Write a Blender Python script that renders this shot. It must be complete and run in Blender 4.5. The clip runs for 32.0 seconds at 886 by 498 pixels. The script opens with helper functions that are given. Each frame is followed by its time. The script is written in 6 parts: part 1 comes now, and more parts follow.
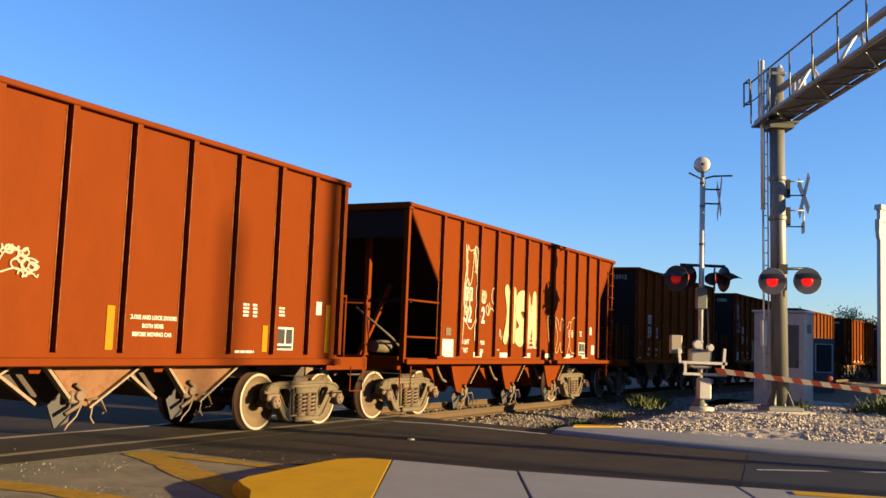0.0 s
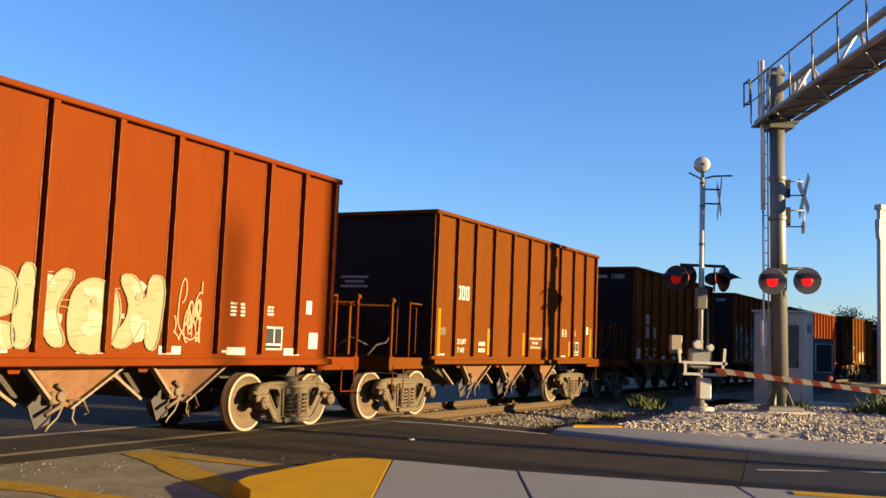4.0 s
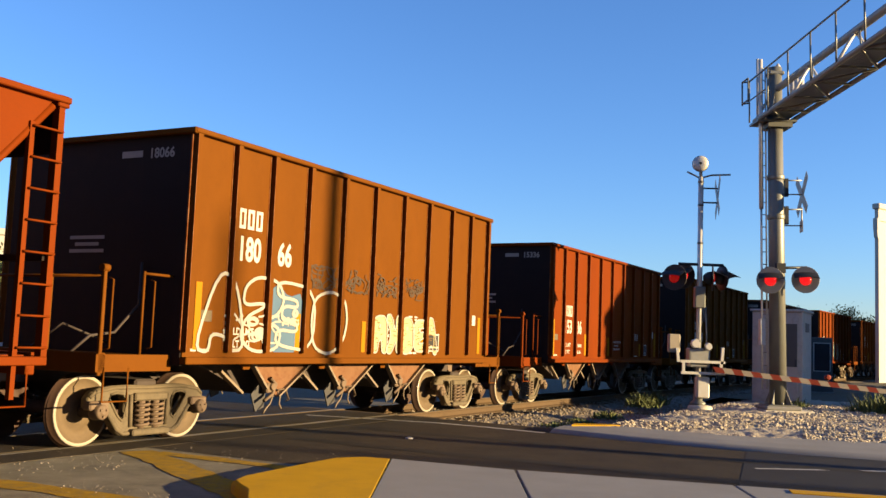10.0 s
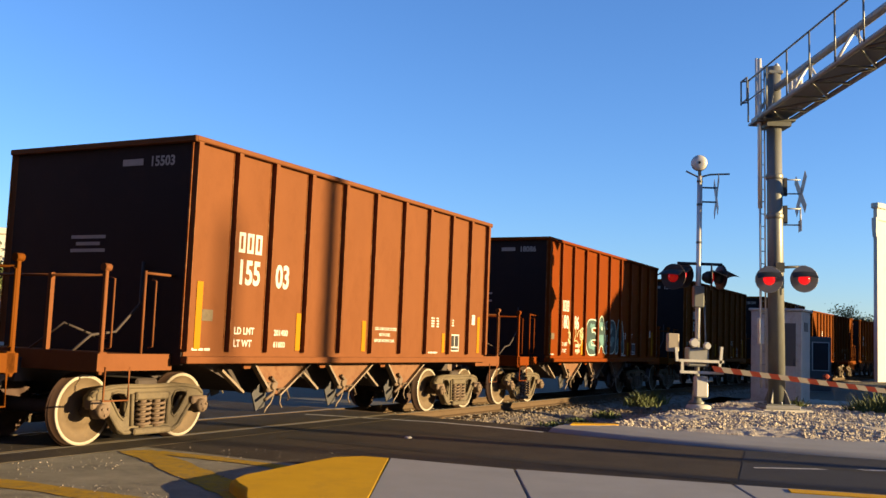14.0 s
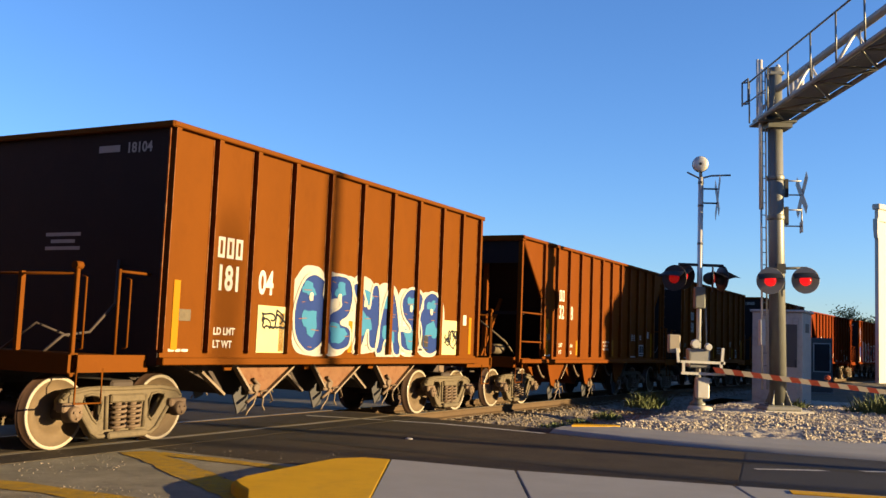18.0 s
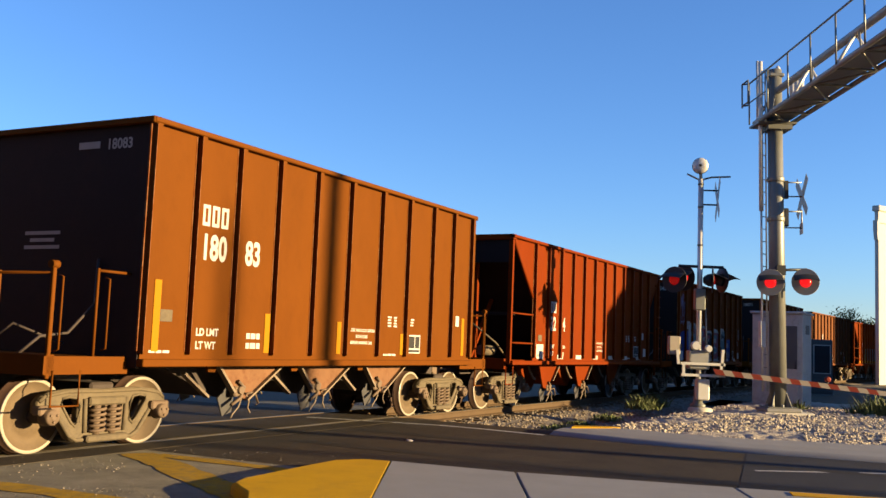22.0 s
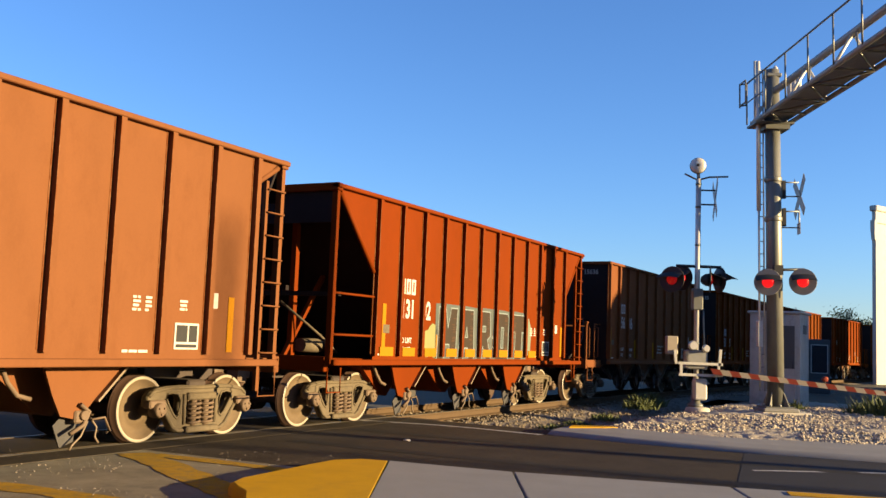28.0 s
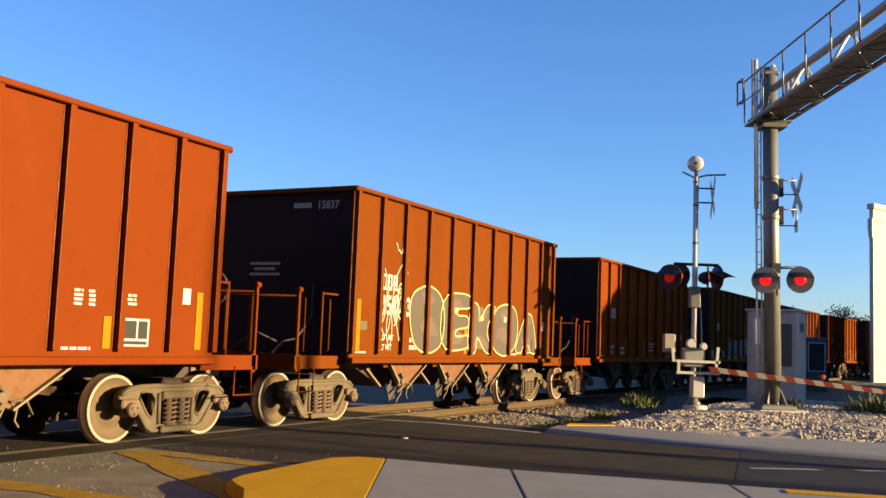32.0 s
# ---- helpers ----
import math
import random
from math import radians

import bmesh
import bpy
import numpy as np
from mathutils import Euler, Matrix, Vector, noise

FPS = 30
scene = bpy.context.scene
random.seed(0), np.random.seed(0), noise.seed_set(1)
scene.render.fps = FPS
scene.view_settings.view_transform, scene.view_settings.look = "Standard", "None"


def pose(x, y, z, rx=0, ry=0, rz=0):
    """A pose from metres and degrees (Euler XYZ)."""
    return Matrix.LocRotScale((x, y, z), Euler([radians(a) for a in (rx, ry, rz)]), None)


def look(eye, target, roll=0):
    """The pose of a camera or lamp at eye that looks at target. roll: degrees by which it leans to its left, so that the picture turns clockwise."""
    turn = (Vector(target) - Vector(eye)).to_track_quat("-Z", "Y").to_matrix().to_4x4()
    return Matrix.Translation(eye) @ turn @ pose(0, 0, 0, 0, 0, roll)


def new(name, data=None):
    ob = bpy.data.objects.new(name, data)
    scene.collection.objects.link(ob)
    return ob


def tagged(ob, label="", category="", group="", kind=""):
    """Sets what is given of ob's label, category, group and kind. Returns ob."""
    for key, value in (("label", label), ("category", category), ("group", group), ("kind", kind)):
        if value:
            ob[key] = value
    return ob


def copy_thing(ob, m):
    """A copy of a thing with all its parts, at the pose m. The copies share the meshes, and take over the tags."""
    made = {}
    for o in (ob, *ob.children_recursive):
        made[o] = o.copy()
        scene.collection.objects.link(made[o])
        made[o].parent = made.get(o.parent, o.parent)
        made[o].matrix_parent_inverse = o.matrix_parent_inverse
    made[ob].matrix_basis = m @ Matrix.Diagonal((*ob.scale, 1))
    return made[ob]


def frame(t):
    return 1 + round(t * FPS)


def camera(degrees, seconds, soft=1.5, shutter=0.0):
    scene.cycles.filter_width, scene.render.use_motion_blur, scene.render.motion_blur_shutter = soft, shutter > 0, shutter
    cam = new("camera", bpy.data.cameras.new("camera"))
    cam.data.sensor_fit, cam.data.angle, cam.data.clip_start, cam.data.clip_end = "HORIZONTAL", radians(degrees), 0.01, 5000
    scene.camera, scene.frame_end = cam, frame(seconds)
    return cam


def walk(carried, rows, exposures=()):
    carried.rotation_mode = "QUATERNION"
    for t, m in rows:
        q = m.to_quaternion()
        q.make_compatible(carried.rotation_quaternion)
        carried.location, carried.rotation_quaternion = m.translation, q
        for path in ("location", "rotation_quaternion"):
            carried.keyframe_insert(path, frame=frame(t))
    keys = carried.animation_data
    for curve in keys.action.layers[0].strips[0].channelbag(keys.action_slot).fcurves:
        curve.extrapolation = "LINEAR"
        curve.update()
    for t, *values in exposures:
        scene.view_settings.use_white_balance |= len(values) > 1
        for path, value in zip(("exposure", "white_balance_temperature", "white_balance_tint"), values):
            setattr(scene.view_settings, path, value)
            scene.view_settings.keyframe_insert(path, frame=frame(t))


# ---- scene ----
cam = camera(49.51, 32.0)
EYE = Vector((0.0, 0.0, 1.4705))
TILT, ROLL = 0.0964, 2.229


def aim(yaw, pitch):
    """Camera pose turned by small angles (degrees) from its rest."""
    a, b = radians(yaw), TILT + radians(pitch)
    way = Vector((math.sin(a) * math.cos(b), math.cos(a) * math.cos(b), math.sin(b)))
    return look(EYE, EYE + way, ROLL)


walk(cam, [
    (0.0, aim(0.0, 0.0)), (6.3, aim(0.0, 0.0)), (8.0, aim(0.10, -0.06)), (10.3, aim(0.10, -0.06)), (11.2, aim(0.07, 0.0)),
    (12.2, aim(0.10, -0.06)), (14.3, aim(0.17, -0.10)), (16.5, aim(0.11, -0.09)), (18.6, aim(0.10, 0.0)), (21.5, aim(0.10, 0.065)),
    (23.3, aim(0.07, 0.065)), (25.0, aim(0.10, 0.02)), (27.5, aim(0.20, 0.065)), (29.2, aim(0.30, 0.0)), (31.0, aim(0.36, -0.06)),
    (32.0, aim(0.37, -0.06))],
    exposures=[(0.0, 1.69, 5750, 22), (32.0, 1.69, 5750, 22)])

# ---- light ----
SUN_WAY = Vector((0.950, -0.2725, 0.1513)).normalized()
world = bpy.data.worlds.new("world")
scene.world = world
world.use_nodes = True
wn = world.node_tree.nodes
sky = wn.new("ShaderNodeTexSky")
sky.sky_type = "NISHITA"
sky.sun_disc = False
sky.sun_elevation = math.asin(SUN_WAY.z)
sky.sun_rotation = math.atan2(SUN_WAY.x, SUN_WAY.y)
sky.altitude, sky.air_density, sky.dust_density, sky.ozone_density = 0, 1.0, 0.15, 4.2
wn["Background"].inputs["Strength"].default_value = 0.08
world.node_tree.links.new(sky.outputs[0], wn["Background"].inputs["Color"])
sun_data = bpy.data.lights.new("sun", "SUN")
sun_data.energy, sun_data.angle, sun_data.color = 6.0, radians(0.53), (1.0, 0.72, 0.28)
sun = new("sun", sun_data)
sun.matrix_world = look(SUN_WAY * 80, (0, 0, 0))

# ---- the line of the track ----
PSI, NEAR, GAUGE = 0.469, 9.38, 1.5
BEND, BEND_START, BEND_END = 0.0021, 7.5, 110.0
TX, TY = math.sin(PSI), math.cos(PSI)
CENTRE = NEAR + GAUGE / 2


def line(s, off=0.0):
    """A point (x, y) of the track's centre line at s metres, off to its far side, and its heading."""
    e = min(max(s - BEND_START, 0.0), BEND_END - BEND_START)
    a = BEND * e
    along = min(s, BEND_START) + math.sin(a) / BEND
    lat = -(1 - math.cos(a)) / BEND
    rest = max(s - BEND_END, 0.0)
    along += rest * math.cos(a)
    lat -= rest * math.sin(a)
    nx, ny = -TY, TX
    x = along * TX + (CENTRE + lat) * nx
    y = along * TY + (CENTRE + lat) * ny
    tx, ty = TX * math.cos(a) - nx * math.sin(a), TY * math.cos(a) - ny * math.sin(a)
    return x - ty * off, y + tx * off, math.atan2(ty, tx)


# ---- mesh building ----
class Mesh:
    """A list of vertices and faces with a material number and a smooth flag for each face."""

    def __init__(self):
        self.v, self.f, self.m, self.s = [], [], [], []

    def face(self, ids, mat=0, smooth=False):
        self.f.append(tuple(ids)), self.m.append(mat), self.s.append(smooth)

    def box(self, x0, x1, y0, y1, z0, z1, mat=0, m=None, c=0.0):
        """A box, its upright and level edges cut by c where c is given."""
        n = len(self.v)
        if c <= 0:
            pts = [(x, y, z) for z in (z0, z1) for x, y in ((x0, y0), (x1, y0), (x1, y1), (x0, y1))]
            quads = [(3, 2, 1, 0), (4, 5, 6, 7), (0, 1, 5, 4), (1, 2, 6, 5), (2, 3, 7, 6), (3, 0, 4, 7)]
        else:
            ring = lambda i: [(x0 + i, y0 + i), (x1 - i, y0 + i), (x1 - i, y1 - i), (x0 + i, y1 - i)]
            oct_ = [(x0 + c, y0), (x1 - c, y0), (x1, y0 + c), (x1, y1 - c), (x1 - c, y1), (x0 + c, y1), (x0, y1 - c), (x0, y0 + c)]
            pts = [(x, y, z0) for x, y in ring(c)] + [(x, y, z0 + c) for x, y in oct_] + [(x, y, z1 - c) for x, y in oct_] + [(x, y, z1) for x, y in ring(c)]
            quads = [(3, 2, 1, 0), (20, 21, 22, 23)]
            for k in range(8):
                quads.append((4 + k, 4 + (k + 1) % 8, 12 + (k + 1) % 8, 12 + k))
            for k in range(4):
                a, b = 4 + 2 * k, 5 + 2 * k
                quads += [(k, (k + 1) % 4, b, a), ((k + 1) % 4, 4 + (2 * k + 2) % 8, b), (12 + 2 * k, 13 + 2 * k, 20 + (k + 1) % 4, 20 + k),
                          (13 + 2 * k, 12 + (2 * k + 2) % 8, 20 + (k + 1) % 4)]
        self.v += [tuple(m @ Vector(p)) for p in pts] if m else pts
        for q in quads:
            self.face([n + i for i in q], mat)
        return self

    def prism(self, pts, y0, y1, mat=0, m=None):
        """A polygon in x and z (counter-clockwise) drawn out from y0 to y1."""
        n, k = len(self.v), len(pts)
        allp = [(x, y0, z) for x, z in pts] + [(x, y1, z) for x, z in pts]
        self.v += [tuple(m @ Vector(p)) for p in allp] if m else allp
        self.face(range(n, n + k), mat)
        self.face(range(n + 2 * k - 1, n + k - 1, -1), mat)
        for i in range(k):
            j = (i + 1) % k
            self.face((n + j, n + i, n + k + i, n + k + j), mat)
        return self

    def slab(self, pts, z0, z1, mat=0):
        """A polygon in x and y (counter-clockwise) between two heights."""
        n, k = len(self.v), len(pts)
        self.v += [(x, y, z0) for x, y in pts] + [(x, y, z1) for x, y in pts]
        self.face(range(n + k - 1, n - 1, -1), mat)
        self.face(range(n + k, n + 2 * k), mat)
        for i in range(k):
            j = (i + 1) % k
            self.face((n + i, n + j, n + k + j, n + k + i), mat)
        return self

    def tube(self, path, r, sides=8, mat=0, cap=True):
        """A round bar along a path of points; r is one radius or a list."""
        path = [Vector(p) for p in path]
        rs = r if isinstance(r, (list, tuple)) else [r] * len(path)
        n = len(self.v)
        ref = Vector((0, 0, 1))
        if abs((path[-1] - path[0]).normalized().z) > 0.9:
            ref = Vector((1, 0, 0))
        for i, p in enumerate(path):
            d = (path[min(i + 1, len(path) - 1)] - path[max(i - 1, 0)]).normalized()
            a = d.cross(ref)
            if a.length < 1e-4:
                a = d.cross(Vector((0.3, 1, 0.2)))
            a.normalize()
            b = d.cross(a)
            for k in range(sides):
                w = 2 * math.pi * k / sides
                self.v.append(tuple(p + (a * math.cos(w) + b * math.sin(w)) * rs[i]))
        for i in range(len(path) - 1):
            for k in range(sides):
                j = (k + 1) % sides
                self.face((n + i * sides + k, n + i * sides + j, n + (i + 1) * sides + j, n + (i + 1) * sides + k), mat, True)
        if cap:
            self.face(range(n + sides - 1, n - 1, -1), mat)
            e = n + (len(path) - 1) * sides
            self.face(range(e, e + sides), mat)
        return self

    def lathe(self, prof, sides=32, axis="y", at=(0, 0, 0), mats=None, m=None):
        """A profile of (distance along the axis, radius) turned round the axis."""
        n = len(self.v)
        for a, r in prof:
            for k in range(sides):
                w = 2 * math.pi * k / sides
                c, s = r * math.cos(w), r * math.sin(w)
                p = {"y": (c, a, -s), "z": (c, s, a), "x": (a, c, s)}[axis]
                p = (p[0] + at[0], p[1] + at[1], p[2] + at[2])
                self.v.append(tuple(m @ Vector(p)) if m else p)
        for i in range(len(prof) - 1):
            for k in range(sides):
                j = (k + 1) % sides
                self.face((n + i * sides + k, n + i * sides + j, n + (i + 1) * sides + j, n + (i + 1) * sides + k), mats[i] if mats else 0, True)
        self.face(range(n + sides - 1, n - 1, -1), mats[0] if mats else 0)
        e = n + (len(prof) - 1) * sides
        self.face(range(e, e + sides), mats[-1] if mats else 0)
        return self

    def data(self, name, mats):
        me = bpy.data.meshes.new(name)
        me.from_pydata(self.v, [], self.f)
        for mt in (mats if isinstance(mats, (list, tuple)) else [mats]):
            me.materials.append(mt)
        me.polygons.foreach_set("material_index", self.m)
        me.polygons.foreach_set("use_smooth", self.s)
        me.update()
        return me


def part(name, mesh, mats, parent=None, label="", at=None):
    """Links a mesh as one object under a thing or a part."""
    ob = new(name, mesh.data(name, mats) if isinstance(mesh, Mesh) else mesh)
    if parent:
        ob.parent = parent
    if at is not None:
        ob.matrix_basis = at if isinstance(at, Matrix) else Matrix.Translation(at)
    if label:
        tagged(ob, label)
    return ob


def thing(name, label, category, at=None, group="", kind=""):
    ob = new(name)
    if at is not None:
        ob.matrix_basis = at if isinstance(at, Matrix) else Matrix.Translation(at)
    return tagged(ob, label, category, group, kind)


# ---- materials ----
def material(name, colour, rough=0.7, metal=0.0, vary=0.25, scale=3.0, fine=40.0, bump=0.1, dirt=None, dirt_amount=0.5, own=False, spread=0.0, soft_scale=(1, 1, 1), depth=0.01, gloss=0.3, dirt_from=0.5):
    """Two scales of noise over a base colour, with grime, roughness and relief. own: the colour is the object's own."""
    mt = bpy.data.materials.new(name)
    mt.use_nodes = True
    nt = mt.node_tree
    N, L = nt.nodes, nt.links
    bsdf = N["Principled BSDF"]
    tc = N.new("ShaderNodeTexCoord")
    mp = N.new("ShaderNodeMapping")
    mp.inputs["Scale"].default_value = soft_scale
    L.new(tc.outputs["Object"], mp.inputs["Vector"])
    big, small = N.new("ShaderNodeTexNoise"), N.new("ShaderNodeTexNoise")
    big.inputs["Scale"].default_value, big.inputs["Detail"].default_value, big.inputs["Roughness"].default_value = scale, 6, 0.65
    small.inputs["Scale"].default_value, small.inputs["Detail"].default_value = fine, 4
    L.new(mp.outputs[0], big.inputs["Vector"])
    L.new(tc.outputs["Object"], small.inputs["Vector"])
    if own or spread:
        info = N.new("ShaderNodeObjectInfo")
    val = N.new("ShaderNodeMath")
    val.operation = "MULTIPLY_ADD"
    val.inputs[1].default_value, val.inputs[2].default_value = 2 * vary, 1 - vary
    L.new(big.outputs["Fac"], val.inputs[0])
    val2 = N.new("ShaderNodeMath")
    val2.operation = "MULTIPLY_ADD"
    val2.inputs[1].default_value, val2.inputs[2].default_value = vary, 1 - vary / 2
    L.new(small.outputs["Fac"], val2.inputs[0])
    mul = N.new("ShaderNodeMath")
    mul.operation = "MULTIPLY"
    L.new(val.outputs[0], mul.inputs[0]), L.new(val2.outputs[0], mul.inputs[1])
    last = mul
    if spread:
        sp = N.new("ShaderNodeMath")
        sp.operation = "MULTIPLY_ADD"
        sp.inputs[1].default_value, sp.inputs[2].default_value = 2 * spread, 1 - spread
        L.new(info.outputs["Random"], sp.inputs[0])
        m2 = N.new("ShaderNodeMath")
        m2.operation = "MULTIPLY"
        L.new(mul.outputs[0], m2.inputs[0]), L.new(sp.outputs[0], m2.inputs[1])
        last = m2
    tint = N.new("ShaderNodeVectorMath")
    tint.operation = "SCALE"
    if own:
        L.new(info.outputs["Color"], tint.inputs[0])
    else:
        tint.inputs[0].default_value = colour[:3]
    L.new(last.outputs[0], tint.inputs["Scale"])
    out = tint.outputs[0]
    if dirt:
        mus = N.new("ShaderNodeTexNoise")
        mus.inputs["Scale"].default_value, mus.inputs["Detail"].default_value, mus.inputs["Roughness"].default_value = scale * 2.3, 8, 0.7
        L.new(mp.outputs[0], mus.inputs["Vector"])
        ramp = N.new("ShaderNodeMapRange")
        ramp.inputs["From Min"].default_value, ramp.inputs["From Max"].default_value = dirt_from, dirt_from + 0.25
        ramp.inputs["To Max"].default_value = dirt_amount
        L.new(mus.outputs["Fac"], ramp.inputs["Value"])
        mix = N.new("ShaderNodeMix")
        mix.data_type = "RGBA"
        L.new(ramp.outputs[0], mix.inputs["Factor"])
        L.new(out, mix.inputs[6])
        mix.inputs[7].default_value = (*dirt, 1)
        out = mix.outputs[2]
    L.new(out, bsdf.inputs["Base Color"])
    rr = N.new("ShaderNodeMath")
    rr.operation = "MULTIPLY_ADD"
    rr.inputs[1].default_value, rr.inputs[2].default_value = 0.3, rough - 0.15
    rr.use_clamp = True
    L.new(small.outputs["Fac"], rr.inputs[0]), L.new(rr.outputs[0], bsdf.inputs["Roughness"])
    bsdf.inputs["Metallic"].default_value = metal
    bsdf.inputs["Specular IOR Level"].default_value = gloss
    if bump:
        bp = N.new("ShaderNodeBump")
        bp.inputs["Strength"].default_value, bp.inputs["Distance"].default_value = bump, depth
        L.new(small.outputs["Fac"], bp.inputs["Height"]), L.new(bp.outputs[0], bsdf.inputs["Normal"])
    return mt


def glowing(name, colour, strength):
    mt = bpy.data.materials.new(name)
    mt.use_nodes = True
    b = mt.node_tree.nodes["Principled BSDF"]
    b.inputs["Base Color"].default_value = (colour[0] * 0.12, colour[1] * 0.5, colour[2] * 0.5, 1)
    b.inputs["Emission Color"].default_value = (*colour, 1)
    b.inputs["Emission Strength"].default_value = strength
    b.inputs["Roughness"].default_value = 0.2
    return mt


car_paint = material("car_paint", (0.248, 0.0744, 0.031), 0.62, vary=0.15, scale=0.9, fine=45, bump=0.05, dirt=(0.0434, 0.0120, 0.001), dirt_amount=0.2, own=True, soft_scale=(1.3, 1.3, 0.7), gloss=0.03)
truck_iron = material("truck_iron", (0.088, 0.069, 0.043), 0.85, vary=0.35, scale=5, fine=70, bump=0.3, dirt=(0.04, 0.031, 0.022), dirt_amount=0.7)
dark_iron = material("dark_iron", (0.0403, 0.0302, 0.0269), 0.8, vary=0.35, scale=4, fine=60, bump=0.3)
spring_iron = material("spring_iron", (0.106, 0.0725, 0.0483), 0.75, vary=0.3, scale=8, fine=80, bump=0.2)
wheel_face = material("wheel_face", (0.092, 0.064, 0.036), 0.8, vary=0.3, scale=4, fine=60, bump=0.2, dirt=(0.06, 0.042, 0.028), dirt_amount=0.6)
wheel_rim = material("wheel_rim", (0.235, 0.205, 0.165), 0.6, vary=0.15, scale=6, fine=60, bump=0.1)
wheel_tread = material("wheel_tread", (0.188, 0.175, 0.167), 0.35, 0.8, vary=0.15, scale=6, fine=60, bump=0.05)
flange_rust = material("flange_rust", (0.045, 0.024, 0.016), 0.7, 0.2, vary=0.3, scale=6, fine=60, bump=0.1)
white_paint = material("white_paint", (0.378, 0.367, 0.338), 0.6, vary=0.12, scale=3, fine=50, bump=0.05, dirt=(0.217, 0.121, 0.0725), dirt_amount=0.5)
black_paint = material("black_paint", (0.0134, 0.0134, 0.0148), 0.6, vary=0.3, scale=3, fine=50, bump=0.05)
yellow_tape = material("yellow_tape", (0.26, 0.115, 0.0003), 0.5, vary=0.1, scale=3, fine=50, bump=0.03, gloss=0.03)
spray = material("spray", (1, 1, 1), 0.6, vary=0.14, scale=2.2, fine=40, bump=0.03, own=True, gloss=0.12)
strap_steel = material("strap_steel", (0.15, 0.115, 0.0829), 0.6, vary=0.2, scale=5, fine=60, bump=0.1, dirt=(0.0711, 0.0395, 0.0221), dirt_amount=0.5)
chute_steel = material("chute_steel", (0.042, 0.040, 0.043), 0.7, 0.2, vary=0.25, scale=5, fine=60, bump=0.1)
rail_steel = material("rail_steel", (0.06, 0.036, 0.016), 0.8, 0.0, vary=0.3, scale=3, fine=60, bump=0.2)
rail_top = material("rail_top", (0.174, 0.158, 0.134), 0.5, 0.7, vary=0.2, scale=6, fine=60, bump=0.05)
tie_wood = material("tie_wood", (0.0909, 0.0569, 0.0253), 0.9, vary=0.35, scale=3, fine=50, bump=0.5, spread=0.25, soft_scale=(1, 6, 6))
asphalt = material("asphalt", (0.168, 0.150, 0.102), 0.85, vary=0.65, scale=1.6, fine=60, bump=0.9, dirt=(0.0553, 0.0474, 0.0355), dirt_amount=0.6, depth=0.008, gloss=0.15)
crossing_tar = material("crossing_tar", (0.037, 0.029, 0.0195), 0.85, vary=0.55, scale=0.9, fine=95, bump=0.8, dirt=(0.0134, 0.012, 0.0107), dirt_amount=0.6, depth=0.008, gloss=0.12)
bluish_asphalt = material("bluish_asphalt", (0.026, 0.026, 0.029), 0.85, vary=0.4, scale=0.8, fine=95, bump=0.5, dirt=(0.04, 0.037, 0.034), dirt_amount=0.5, depth=0.006, gloss=0.12)
concrete = material("concrete", (0.195, 0.192, 0.185), 0.85, vary=0.24, scale=1.2, fine=90, bump=0.25, dirt=(0.19, 0.178, 0.154), dirt_amount=0.5, depth=0.005)
pale_concrete = material("pale_concrete", (0.47, 0.43, 0.34), 0.85, vary=0.2, scale=2.0, fine=70, bump=0.25, dirt=(0.30, 0.26, 0.20), dirt_amount=0.4, depth=0.005)
kerb_yellow = material("kerb_yellow", (0.45, 0.25, 0.004), 0.7, vary=0.16, scale=2.0, fine=90, bump=0.25, dirt=(0.27, 0.16, 0.025), dirt_amount=0.5, depth=0.005, gloss=0.05)
road_yellow = material("road_yellow", (0.30, 0.18, 0.010), 0.8, vary=0.4, scale=3.0, fine=80, bump=0.5, dirt=(0.115, 0.098, 0.06), dirt_amount=0.85, dirt_from=0.46, gloss=0.08)
road_white = material("road_white", (0.336, 0.322, 0.303), 0.8, vary=0.3, scale=3.0, fine=110, bump=0.3, dirt=(0.0806, 0.0672, 0.0604), dirt_amount=0.9)
sand = material("sand", (0.355, 0.305, 0.23), 0.95, vary=0.25, scale=1.0, fine=30, bump=0.8, dirt=(0.30, 0.265, 0.215), dirt_amount=0.6, depth=0.03)
stone = material("stone", (0.35, 0.30, 0.225), 0.9, vary=0.2, scale=4, fine=40, bump=0.4)
ballast_mat = material("ballast", (0.175, 0.148, 0.121), 0.95, vary=0.4, scale=2, fine=25, bump=0.9, depth=0.03)
soil = material("soil", (0.085, 0.074, 0.052), 0.95, vary=0.35, scale=0.15, fine=8, bump=0.6, dirt=(0.045, 0.05, 0.022), dirt_amount=0.7, depth=0.03)
galvanised = material("galvanised", (0.245, 0.245, 0.235), 0.5, 0.35, vary=0.15, scale=3, fine=50, bump=0.06, dirt=(0.17, 0.16, 0.145), dirt_amount=0.4)
mast_paint = material("mast_paint", (0.15, 0.152, 0.138), 0.45, 0.35, vary=0.18, scale=2, fine=50, bump=0.06, dirt=(0.11, 0.10, 0.085), dirt_amount=0.4)
silver_paint = material("silver_paint", (0.50, 0.485, 0.45), 0.45, 0.3, vary=0.12, scale=3, fine=50, bump=0.06, dirt=(0.28, 0.25, 0.20), dirt_amount=0.4)
signal_black = material("signal_black", (0.0201, 0.0201, 0.0215), 0.5, vary=0.3, scale=3, fine=50, bump=0.05)
target_grey = material("target_grey", (0.24, 0.226, 0.20), 0.55, vary=0.2, scale=4, fine=50, bump=0.05)
lamp_red = glowing("lamp_red", (1.0, 0.012, 0.008), 0.34)
